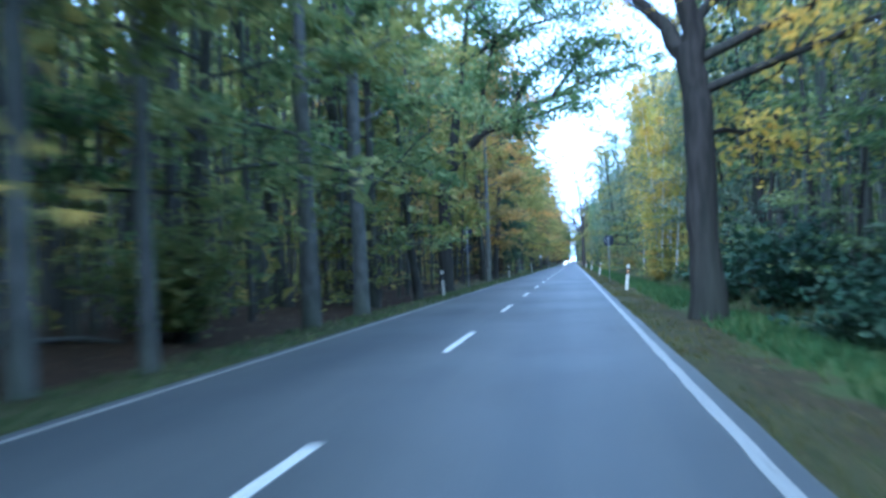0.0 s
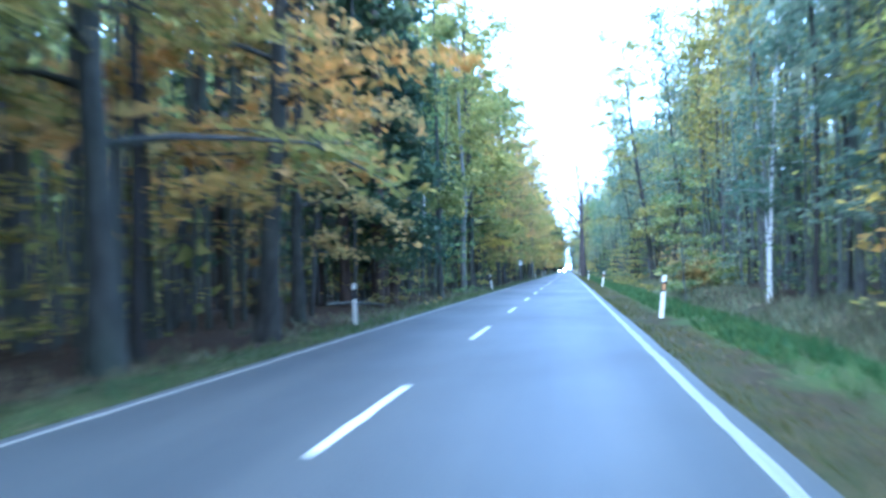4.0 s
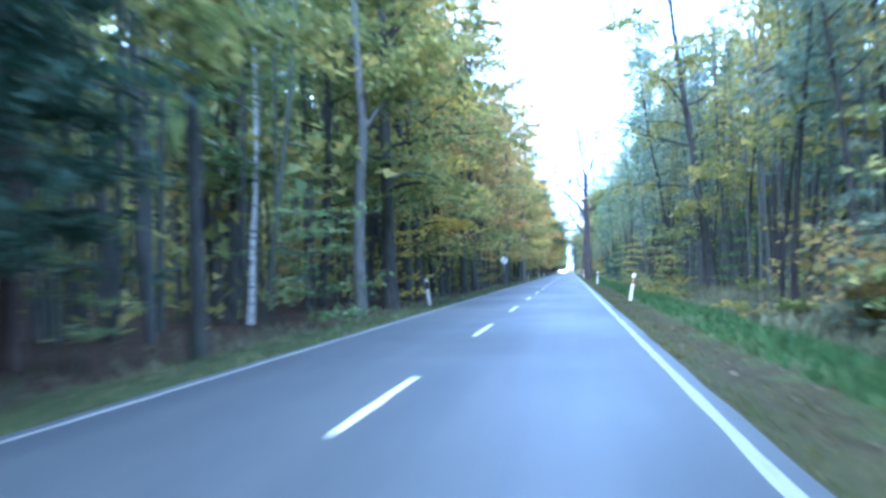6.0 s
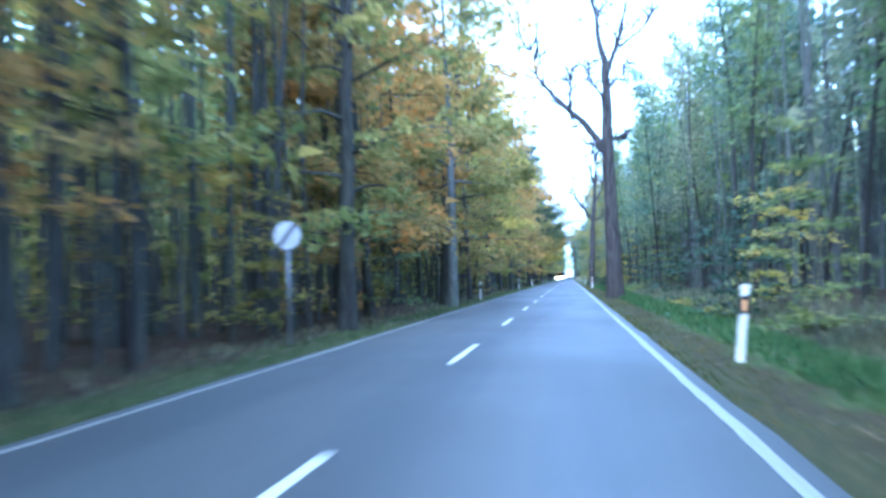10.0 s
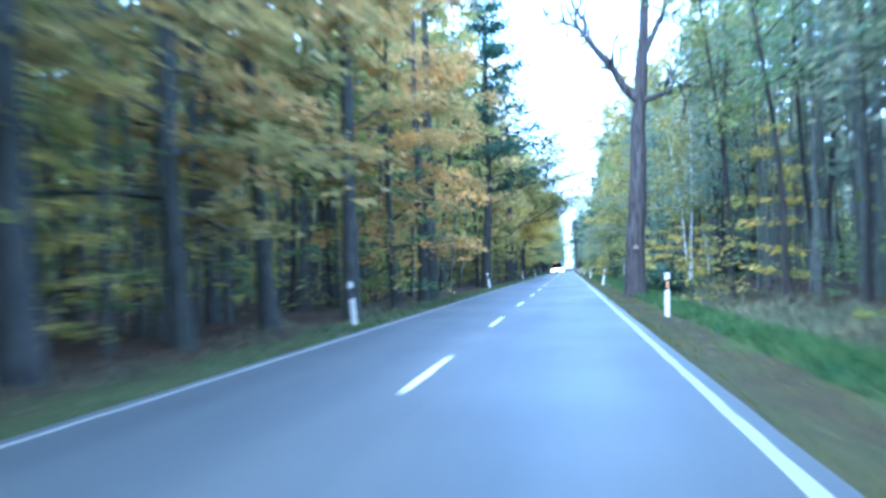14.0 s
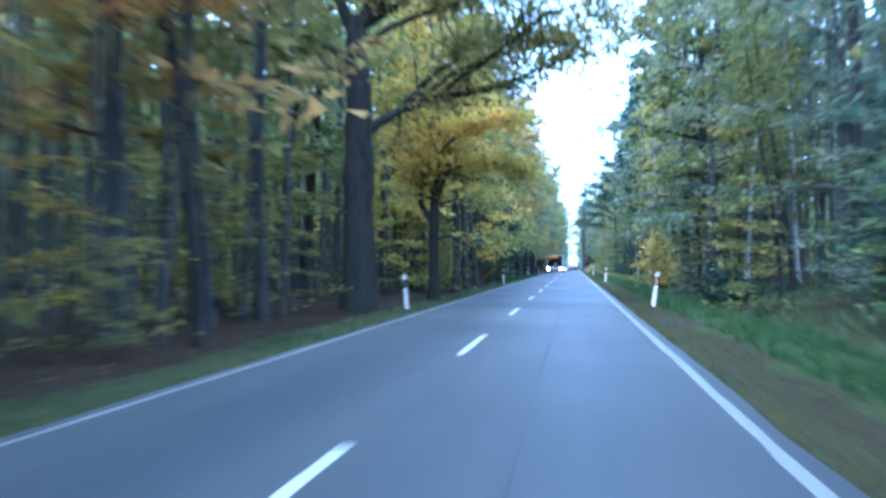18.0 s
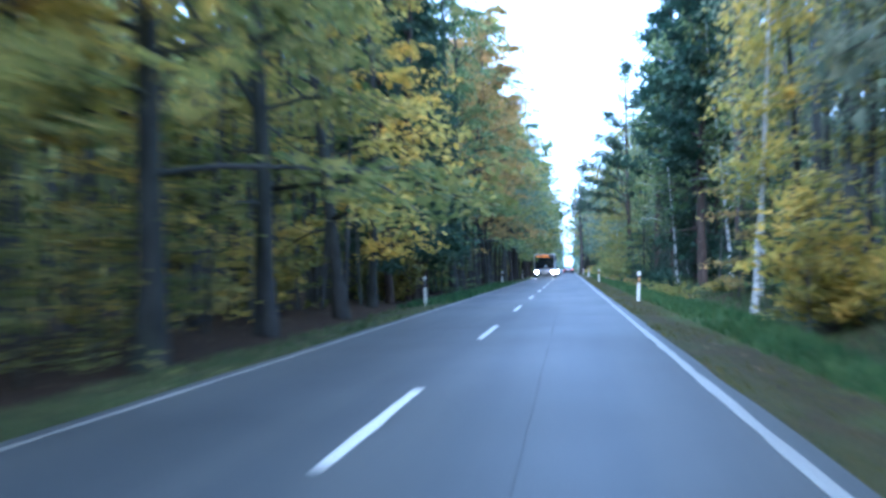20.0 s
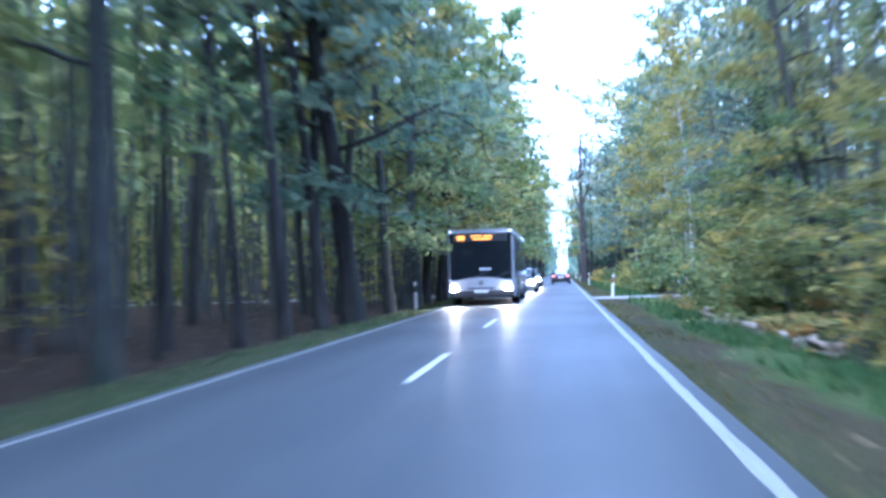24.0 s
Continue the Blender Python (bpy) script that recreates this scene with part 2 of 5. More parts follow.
def cylinder(a, b, r, sides=16, r2=None, bevel=0.0):
    a, b = Vector(a), Vector(b)
    bm = bmesh.new()
    turn = (b - a).to_track_quat("Z", "Y").to_matrix().to_4x4()
    bmesh.ops.create_cone(bm, cap_ends=True, segments=sides, radius1=r, radius2=r if r2 is None else r2, depth=(b - a).length,
                          matrix=Matrix.Translation((a + b) / 2) @ turn)
    if bevel:
        caps = [e for e in bm.edges if len([f for f in e.link_faces if len(f.verts) > 4]) == 1]
        bmesh.ops.bevel(bm, geom=caps, offset=bevel, segments=2, affect="EDGES")
    return bm


def raw_mesh(name, verts, faces, smooth=True):
    """A mesh from arrays; faces is an array of equal-sized polygons."""
    verts, faces = np.asarray(verts, np.float32), np.asarray(faces, np.int32)
    me = bpy.data.meshes.new(name)
    me.vertices.add(len(verts))
    me.vertices.foreach_set("co", verts.ravel())
    k = faces.shape[1]
    me.loops.add(faces.size)
    me.loops.foreach_set("vertex_index", faces.ravel())
    me.polygons.add(len(faces))
    me.polygons.foreach_set("loop_start", np.arange(0, faces.size, k, dtype=np.int32))
    me.polygons.foreach_set("use_smooth", np.full(len(faces), smooth))
    me.update(calc_edges=True)
    return me


class Wood:
    """Gathers tapered tubes into one mesh."""

    def __init__(self):
        self.v, self.f, self.n = [], [], 0

    def tube(self, points, radii, sides=7, join=True):
        pts = np.asarray(points, float)
        tang = np.gradient(pts, axis=0)
        tang /= np.linalg.norm(tang, axis=1)[:, None] + 1e-9
        ref = np.array([0.0, 1.0, 0.0]) if abs(tang[0][1]) < 0.8 else np.array([1.0, 0, 0])
        u = np.cross(tang, ref)
        u /= np.linalg.norm(u, axis=1)[:, None] + 1e-9
        w = np.cross(tang, u)
        a = np.linspace(0, 2 * np.pi, sides, endpoint=False)
        ring = pts[:, None, :] + np.asarray(radii)[:, None, None] * (np.cos(a)[None, :, None] * u[:, None, :] + np.sin(a)[None, :, None] * w[:, None, :])
        if join and self.v:
            near = np.argsort(((np.concatenate(self.v) - pts[0]) ** 2).sum(1))[:2]
            self.f.append((self.n, self.n + 1, int(near[0]), int(near[1])))
        self.v.append(ring.reshape(-1, 3))
        m = len(pts)
        for i in range(m - 1):
            for k in range(sides):
                k2 = (k + 1) % sides
                self.f.append((self.n + i * sides + k, self.n + i * sides + k2, self.n + (i + 1) * sides + k2, self.n + (i + 1) * sides + k))
        self.n += m * sides

    def mesh(self, name):
        return raw_mesh(name, np.concatenate(self.v), self.f)


def leaf_array(centres, size, rng, flat=0.5, long=1.7, droop=0.15, tri=True):
    """A small pointed leaf or leaf tuft at every centre; flat: how far the leaves lie level."""
    c = np.asarray(centres, float)
    n = len(c)
    normal = rng.normal(size=(n, 3)) * (1 - flat)
    normal[:, 2] += flat * 1.6
    normal /= np.linalg.norm(normal, axis=1)[:, None] + 1e-9
    ref = rng.normal(size=(n, 3))
    u = np.cross(normal, ref)
    u /= np.linalg.norm(u, axis=1)[:, None] + 1e-9
    w = np.cross(normal, u)
    s = size * rng.uniform(0.55, 1.35, size=(n, 1))
    tip = u * s * long / 2
    side = w * s / 2
    sag = np.array([0, 0, -1.0]) * s * droop
    if tri:
        v = np.stack([c - tip * 0.8 - side, c + tip + sag, c - tip * 0.5 + side], axis=1).reshape(-1, 3)
        return v, np.arange(3 * n).reshape(n, 3)
    v = np.stack([c - tip + sag, c - side, c + tip + sag, c + side], axis=1).reshape(-1, 3)
    return v, np.arange(4 * n).reshape(n, 4)


def leaf_mesh(name, centres, size, rng, flat=0.5, long=1.7):
    v, f = leaf_array(centres, size, rng, flat, long)
    return raw_mesh(name, v, f, smooth=False)


def wander(start, heading, length, steps, rng, bend=0.12, lift=0.0):
    """A crooked line from start along heading."""
    p, d = np.array(start, float), np.array(heading, float)
    d /= np.linalg.norm(d)
    out = [p.copy()]
    for _ in range(steps):
        d = d + rng.normal(size=3) * bend + np.array([0, 0, lift])
        d /= np.linalg.norm(d)
        p = p + d * length / steps
        out.append(p.copy())
    return np.array(out)


def fans(line, start, count, twigs, long, rng, width=0.16):
    """Leaf places along many side twigs that lie in level, drooping layers on either side of a limb."""
    per = max(count // twigs, 1)
    out = []
    n = len(line) - 1
    for _ in range(twigs):
        k = rng.uniform(start, 1.0) * n
        i = min(int(k), n - 1)
        at, d = line[i] + (line[i + 1] - line[i]) * (k - i), line[i + 1] - line[i]
        a = math.atan2(d[1], d[0]) + rng.choice((-1, 1)) * rng.uniform(0.35, 1.25)
        reach = long * rng.uniform(0.55, 1.2)
        u = rng.uniform(0.05, 1.0, per)
        p = np.stack([at[0] + math.cos(a) * reach * u, at[1] + math.sin(a) * reach * u, at[2] + 0.12 * reach * u - rng.uniform(0.2, 0.8) * reach * u ** 2], 1)
        off = rng.normal(size=(per, 3)) * width * (0.5 + long * 0.45)
        off[:, 2] *= 0.5
        out.append(p + off)
    return np.concatenate(out)


def sprays(line, start, count, spread, rng, thin=0.35):
    """Leaf places round the outer part of a limb, in flattish layers."""
    k = rng.uniform(start, 1.0, size=count) * (len(line) - 1)
    i = np.minimum(k.astype(int), len(line) - 2)
    base = line[i] + (line[i + 1] - line[i]) * (k - i)[:, None]
    off = rng.normal(size=(count, 3)) * spread * (0.4 + 0.6 * (k / (len(line) - 1)))[:, None]
    off[:, 2] *= thin
    return base + off


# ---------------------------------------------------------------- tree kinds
def broadleaf(seed, height=19.0, radius=0.22, low=3.5, limbs=20, reach=4.6, leaves=2400, size=0.26, bark=BARK_BEECH_SHADED, lean=0.03, twigs=2, layered=True):
    """Trunk and limbs in one mesh, leaf places in sprays along the limbs."""
    rng = np.random.default_rng(seed)
    wood, pts = Wood(), []
    trunk = wander((0, 0, -0.3), (rng.normal() * lean, rng.normal() * lean, 1), height, 12, rng, 0.035)
    z = np.linspace(0, 1, 13)
    rad = radius * (1 - 0.85 * z ** 0.9)
    rad[0] *= 1.45
    wood.tube(trunk, rad, 9 if twigs else 6)
    per = leaves // limbs
    for k in range(limbs):
        h = low / height + (0.97 - low / height) * (k + rng.uniform(0, 1)) / limbs
        i = min(int(h * 12), 11)
        at = trunk[i] + (trunk[i + 1] - trunk[i]) * (h * 12 - i)
        a = k * 2.4 + rng.uniform(-0.5, 0.5)
        long = reach * (1.0 - 0.55 * h) * rng.uniform(0.65, 1.15)
        up = 0.1 + 0.85 * h
        line = wander(at, (math.cos(a), math.sin(a), up), long, 4, rng, 0.16, -0.10 + 0.06 * h)
        line[1:, 2] = np.maximum(line[1:, 2], 1.8 + 0.2 * np.hypot(line[1:, 0], line[1:, 1]))
        r0 = radius * (0.38 - 0.2 * h)
        wood.tube(line, np.linspace(r0, 0.012, 5), 4 if twigs > 1 else 3)
        if twigs and not layered:
            pts.append(sprays(line, 0.15, int(per * 0.72), 0.5, rng, 0.95))
        elif twigs:
            pts.append(fans(line, 0.12, int(per * 0.72), 8, 0.42 * long, rng))
        else:
            pts.append(sprays(line, 0.22, per, 0.9, rng))
        for _ in range(twigs):
            j = rng.integers(1, 4)
            d = rng.normal(size=3) + (line[j] - line[j - 1]) * 1.5
            d[2] *= 0.4
            twig = wander(line[j], d, long * 0.45, 3, rng, 0.22, -0.08)
            wood.tube(twig, np.linspace(r0 * 0.4, 0.008, 4), 3)
            pts.append(fans(twig, 0.1, int(per * 0.28) // twigs, 3, 0.3 * long, rng) if layered else sprays(twig, 0.1, int(per * 0.28) // twigs, 0.42, rng, 0.95))
    pts = np.concatenate(pts)
    pts = pts[pts[:, 2] > 1.45 + 0.17 * np.hypot(pts[:, 0], pts[:, 1])]
    return wood.mesh("trunk"), leaf_mesh("crown", pts, size, rng, 0.55), bark


def slender(seed, height=17.0, radius=0.11, low=6.0, leaves=2500, size=0.15, bark=BARK_DARK, lean=0.06, reach=2.4, twigs=1):
    return broadleaf(seed, height, radius, low, 16, reach, leaves, size, bark, lean, twigs, False)


def conifer(seed, height=21.0, radius=0.24, low=2.5, width=3.4, tufts=2600, bark=BARK_PINE):
    rng = np.random.default_rng(seed)
    wood, pts = Wood(), []
    trunk = wander((0, 0, -0.3), (rng.normal() * 0.015, rng.normal() * 0.015, 1), height, 10, rng, 0.012)
    wood.tube(trunk, radius * (1 - 0.93 * np.linspace(0, 1, 11)), 8)
    rings = 46
    for k in range(rings):
        h = low / height + (0.985 - low / height) * k / rings
        i = min(int(h * 10), 9)
        at = trunk[i] + (trunk[i + 1] - trunk[i]) * (h * 10 - i)
        a = k * 2.4 + rng.uniform(-0.4, 0.4)
        long = width * (1.04 - h) ** 0.75 * rng.uniform(0.7, 1.1)
        line = wander(at, (math.cos(a), math.sin(a), 0.05), long, 5, rng, 0.08, -0.05)
        wood.tube(line, np.linspace(0.035, 0.008, 6), 4)
        pts.append(sprays(line, 0.12, tufts // rings, 0.34, rng, 0.5))
    return wood.mesh("trunk"), leaf_mesh("crown", np.concatenate(pts), 0.12 if tufts > 4000 else 0.2, rng, 0.35, 2.9), bark


def pine(seed, height=20.0, radius=0.25, low=8.0, tufts=2200):
    """A tall forest pine with bare dead snags below and an open crown."""
    rng = np.random.default_rng(seed)
    wood, pts = Wood(), []
    trunk = wander((0, 0, -0.3), (rng.normal() * 0.02, rng.normal() * 0.02, 1), height, 10, rng, 0.02)
    wood.tube(trunk, radius * (1 - 0.8 * np.linspace(0, 1, 11)), 8)
    for k in range(9):
        h = rng.uniform(2.5, low) / height
        i = int(h * 10)
        at = trunk[i] + (trunk[i + 1] - trunk[i]) * (h * 10 - i)
        a = rng.uniform(0, 6.28)
        line = wander(at, (math.cos(a), math.sin(a), 0.1), rng.uniform(0.8, 2.4), 5, rng, 0.15, -0.03)
        wood.tube(line, np.linspace(0.04, 0.01, 6), 4)
    limbs = 22
    for k in range(limbs):
        h = low / height + (0.98 - low / height) * k / limbs
        i = min(int(h * 10), 9)
        at = trunk[i] + (trunk[i + 1] - trunk[i]) * (h * 10 - i)
        a = k * 2.4 + rng.uniform(-0.5, 0.5)
        line = wander(at, (math.cos(a), math.sin(a), 0.3), 3.6 * (1.15 - h) * rng.uniform(0.7, 1.2) + 0.6, 6, rng, 0.14, 0.0)
        wood.tube(line, np.linspace(0.06, 0.012, 7), 5)
        pts.append(sprays(line, 0.3, tufts // limbs, 0.42, rng, 0.6))
    return wood.mesh("trunk"), leaf_mesh("crown", np.concatenate(pts), 0.22, rng, 0.25, 2.2), BARK_PINE


def bush(seed, height=2.2, width=1.5, leaves=700, size=0.15):
    rng = np.random.default_rng(seed)
    wood, pts = Wood(), []
    for k in range(9):
        a = k * 0.7 + rng.uniform(-0.3, 0.3)
        line = wander((0, 0, -0.1), (math.cos(a) * 0.6, math.sin(a) * 0.6, 1.1), height * rng.uniform(0.6, 1.1), 4, rng, 0.2, -0.03)
        line[:, :2] *= width / 1.5
        wood.tube(line, np.linspace(0.025, 0.006, 5), 3)
        pts.append(sprays(line, 0.2, leaves // 9, 0.3, rng, 0.6))
    return wood.mesh("stems"), leaf_mesh("foliage", np.concatenate(pts), size, rng, 0.5), BARK_DARK


class Kind:
    """A plant built once per shape and leaf colour, and then set out as copies; deep in the wood simpler shapes serve."""

    def __init__(self, name, shapes, label, category, group, trunk="trunk", crown="crown", deep=()):
        self.name, self.shapes, self.label, self.category, self.group = name, list(shapes) + list(deep), label, category, group
        self.trunk, self.crown, self.first, self.near, self.deep = trunk, crown, {}, len(shapes), len(deep)

    def plant(self, x, y, rng, leaf, grow=1.0, far=False, turn=None, label=""):
        k = self.near + rng.integers(0, self.deep) if far and self.deep else rng.integers(0, self.near)
        m = Matrix.LocRotScale((x, y, floor_height(x, y)), Euler((rng.normal() * 0.03, rng.normal() * 0.03, rng.uniform(0, 6.28) if turn is None else turn)), None)
        key = (k, leaf)
        if key not in self.first:
            wood, crown, bark = self.shapes[k]
            ob = empty(self.name, m)
            tagged(ob, self.label.replace("LEAF", LEAF_WORDS[leaf]), self.category, self.group)
            link(self.trunk, wood if not wood.materials else wood.copy(), bark, ob)
            link(self.crown, crown.copy(), LEAVES[leaf], ob)
            self.first[key] = ob
        else:
            ob = copy_thing(self.first[key], m)
        ob.scale = (grow, grow, grow)
        if label:
            ob["label"] = label
        return ob


LEAF_WORDS = {"green": "green", "olive": "olive green turning", "yellow": "yellow autumn", "orange": "rusty orange", "blue": "blue-green", "needle": "dark green"}

# ---------------------------------------------------------------- the ground
ROAD_LEFT, ROAD_RIGHT = -4.24, 1.35
ROAD_START, ROAD_END = -40.0, 1500.0


def floor_height(x, y):
    """Verge, shallow ditch and uneven forest floor; the side track near the end lies level."""
    d = x - ROAD_RIGHT if x > ROAD_RIGHT else ROAD_LEFT - x
    if d <= 0:
        return -0.12
    right = x > 0
    h = -0.05 - 0.05 * min(d, 1.2)
    if right:
        h -= 0.32 * max(0.0, 1 - abs(d - 3.4) / 1.5)
        h += 0.12 * min(max(d - 4.5, 0), 3)
    else:
        h -= 0.10 * max(0.0, 1 - abs(d - 2.2) / 1.0)
        h += 0.03 * min(max(d - 2.5, 0), 4)
    rough = min(max(d - 1.0, 0) / 3, 1)
    if abs(x) < 80:
        h += rough * 0.16 * noise.noise((x * 0.35, y * 0.35, 3.0)) + rough * 0.25 * noise.noise((x * 0.08, y * 0.06, 9.0))
    track = max(0.0, 1 - abs(y - (548.2 if right else 562.0)) / 4.5)
    return h * (1 - min(track * 1.6, 1)) - 0.06 * min(track * 1.6, 1)


def ground_sheet():
    xs = [-2500, -600, -150, -80, -50] + [-40 + k * 2 for k in range(14)] + [-12 + k * 0.55 for k in range(14)] + [ROAD_LEFT + 0.04, ROAD_RIGHT - 0.04]
    xs += [1.7 + k * 0.55 for k in range(16)] + [10.5 + k * 2 for k in range(15)] + [50, 80, 150, 600, 2500]
    ys = [-2500, -600, -150, -80] + [-50 + k * 1.6 for k in range(430)] + [650 + k * 12 for k in range(30)] + [1100, 1400, 2000, 3500]
    xs, ys = sorted(xs), sorted(ys)
    v = [(x, y, floor_height(x, y)) for y in ys for x in xs]
    w = len(xs)
    f = [(j * w + i, j * w + i + 1, (j + 1) * w + i + 1, (j + 1) * w + i) for j in range(len(ys) - 1) for i in range(w - 1)]
    return tagged(link("ground", raw_mesh("ground", v, f), GROUND), "grassy verge and brown leaf-littered forest floor", "ground", kind="structure")


ground_sheet()


def strip(x0, x1, y0, y1, z, thick, step=None, wobble=0.0, seed=0):
    """A slab along the road with slightly uneven edges."""
    rng = np.random.default_rng(seed)
    ys = np.arange(y0, y1 + 0.01, step) if step else np.array([y0, y1])
    bm = bmesh.new()
    last = None
    for y in ys:
        a, b = rng.normal(size=2) * wobble
        row = [bm.verts.new(p) for p in ((x0 + a, y, z - thick), (x0 + a, y, z), (x1 + b, y, z), (x1 + b, y, z - thick))]
        if last:
            for k in range(3):
                bm.faces.new((last[k], last[k + 1], row[k + 1], row[k]))
        else:
            bm.faces.new(row)
        last = row
    bm.faces.new(last[::-1])
    bmesh.ops.recalc_face_normals(bm, faces=bm.faces[:])
    return bm


road = part("road", strip(ROAD_LEFT, ROAD_RIGHT, ROAD_START, ROAD_END, 0.0, 0.2, 2.0, 0.012), ASPHALT)
tagged(road, "straight two-lane road of blue-grey worn asphalt", "road", kind="structure")
for name, x0, x1 in (("edge_line", 1.09, 1.20), ("edge_line", -4.10, -4.02)):
    part(name, strip(x0, x1, ROAD_START, ROAD_END, 0.005, 0.004, 0.7, 0.007, 7), OLD_PAINT, road, "worn white edge line")
dash_mesh = None
for k in range(-3, 125):
    y = 7.0 + 12 * k
    if dash_mesh is None:
        ob = part("centre_dash", strip(-1.718, -1.612, 0, 4.3, 0.005, 0.004, 0.43, 0.004, 3), PAINT, road, "white painted centre dash")
        dash_mesh = ob.data
    else:
        ob = link("centre_dash", dash_mesh, None, road)
    ob.location = (0, y, 0)

TAR = surface("tar_seam", (0.032, 0.033, 0.032), (0.06, 0.063, 0.06), 30, 0.6, 0.2)
TAR.node_tree.nodes["Principled BSDF"].inputs["Specular IOR Level"].default_value = 0.15
for x0, y0, y1 in ((-0.5, 352.0, 455.0),):
    part("tar_seam", strip(x0, x0 + 0.012, y0, y1, 0.004, 0.003, 1.6, 0.008, 9), TAR, road, "dark crooked tar-filled seam")
for x0, x1, y0, y1 in ((ROAD_RIGHT + 0.03, 40.0, 546.2, 550.4), (-40.0, ROAD_LEFT - 0.03, 560.4, 563.6)):
    track = part("side_track", strip(x0, x1, y0, y1, -0.03, 0.15), GRAVEL)
    tagged(track, "pale gravel forest track that meets the road", "track", kind="structure")
# ---------------------------------------------------------------- trees
FAR = dict(limbs=16, leaves=1500, size=0.335, twigs=0)
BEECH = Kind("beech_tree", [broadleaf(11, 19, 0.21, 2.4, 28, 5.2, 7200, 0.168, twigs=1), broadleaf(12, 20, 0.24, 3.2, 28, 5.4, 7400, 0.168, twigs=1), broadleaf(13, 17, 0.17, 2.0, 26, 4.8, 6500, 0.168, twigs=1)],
             "tall beech with dull grey bark and LEAF foliage", "tree", "roadside beeches",
             deep=[broadleaf(14, 19, 0.2, 3.5, reach=4.4, **FAR), broadleaf(15, 17, 0.16, 3.0, reach=4.0, **FAR)])
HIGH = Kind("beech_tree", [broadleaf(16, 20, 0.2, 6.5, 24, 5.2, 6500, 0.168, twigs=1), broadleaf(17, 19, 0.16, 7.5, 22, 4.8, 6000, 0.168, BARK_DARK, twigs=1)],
            "tall beech with bare lower trunk and LEAF crown", "tree", "roadside beeches",
            deep=[broadleaf(18, 19, 0.15, 7.5, reach=4.4, bark=BARK_DARK, **FAR)])
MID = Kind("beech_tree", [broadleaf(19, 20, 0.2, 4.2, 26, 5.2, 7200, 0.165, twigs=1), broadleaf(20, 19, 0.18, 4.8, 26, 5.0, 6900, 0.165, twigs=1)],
           "tall beech with spreading LEAF crown over a bare trunk", "tree", "roadside beeches", deep=[broadleaf(24, 19, 0.17, 5.0, reach=4.6, **FAR)])
OAK = Kind("oak_tree", [broadleaf(21, 18, 0.32, 3.0, 24, 5.6, 6200, 0.2, BARK_DARK, twigs=1), broadleaf(22, 16, 0.26, 2.6, 24, 5.0, 5800, 0.2, BARK_DARK, twigs=1)],
           "dark-barked oak with LEAF foliage beside the road", "tree", "roadside oaks", deep=[broadleaf(23, 17, 0.24, 4.0, reach=4.6, bark=BARK_DARK, **FAR)])
POLE = Kind("young_tree", [slender(31), slender(32, 15, 0.09, 5.0, 2300), slender(33, 18, 0.12, 7.0, 2600), slender(34, 14, 0.075, 4.0, 2100)],
            "slender dark-stemmed young tree with LEAF foliage in the forest", "tree", "slender forest trees",
            deep=[slender(35, 16, 0.1, 4, 1600, 0.29, reach=3.0, twigs=0), slender(36, 18, 0.13, 6, 1700, 0.29, reach=3.2, twigs=0), slender(37, 14, 0.08, 3.5, 1500, 0.29, reach=2.8, twigs=0)])
BIRCH = Kind("birch_tree", [slender(41, 15, 0.10, 4.0, 3000, 0.16, BARK_BIRCH, 0.08), slender(42, 14, 0.085, 3.5, 2800, 0.16, BARK_BIRCH, 0.1)],
             "white-barked birch with LEAF leaves at the forest edge", "tree", "birches", deep=[slender(43, 15, 0.1, 4, 1300, 0.28, BARK_BIRCH, 0.08, 2.6, 0)])
SPRUCE = Kind("spruce_tree", [conifer(51, 21, 0.24, 2.4, 3.2, 12000), conifer(52, 18, 0.2, 2.0, 2.9, 11000)], "dense LEAF spruce at the forest edge", "tree", "spruces",
              deep=[conifer(53, 20, 0.22, 2.0, 3.4, 2600)])
PINE = Kind("pine_tree", [pine(61, 20, 0.25, 6.5, 4800), pine(62, 22, 0.28, 8.0, 5200)], "tall LEAF forest pine with bare lower trunk", "tree", "pines", deep=[pine(63, 20, 0.22, 8, 1900)])
BUSH = Kind("bush", [bush(71, 2.2, 1.6, 1100), bush(72, 1.5, 1.9, 950), bush(73, 3.0, 1.8, 1400)], "low bush with LEAF leaves under the trees", "bush", "undergrowth bushes", "stem", "foliage")


def sapling(seed, height, leaves):
    """A thin young beech whose leaves lie in level tiers."""
    rng = np.random.default_rng(seed)
    wood, pts = Wood(), []
    stem = wander((0, 0, -0.1), (rng.normal() * 0.08, rng.normal() * 0.08, 1), height, 8, rng, 0.05)
    wood.tube(stem, np.linspace(0.035, 0.008, 9), 5)
    tiers = 13
    for k in range(tiers):
        i = 1 + int(k * 7 / tiers)
        a = k * 2.4 + rng.uniform(-0.4, 0.4)
        line = wander(stem[i], (math.cos(a), math.sin(a), 0.12), rng.uniform(0.9, 1.9) * (1.1 - 0.5 * k / tiers), 4, rng, 0.1, -0.03)
        wood.tube(line, np.linspace(0.012, 0.004, 5), 3)
        pts.append(sprays(line, 0.1, leaves // tiers, 0.3, rng, 0.34))
    return wood.mesh("stem"), leaf_mesh("foliage", np.concatenate(pts), 0.112, rng, 0.6), BARK_GREY


SAPLING = Kind("beech_sapling", [sapling(81, 4.5, 860), sapling(82, 3.4, 690), sapling(83, 6.0, 1080)], "thin young beech with level tiers of LEAF leaves", "sapling", "young beeches under the trees", "stem", "foliage")


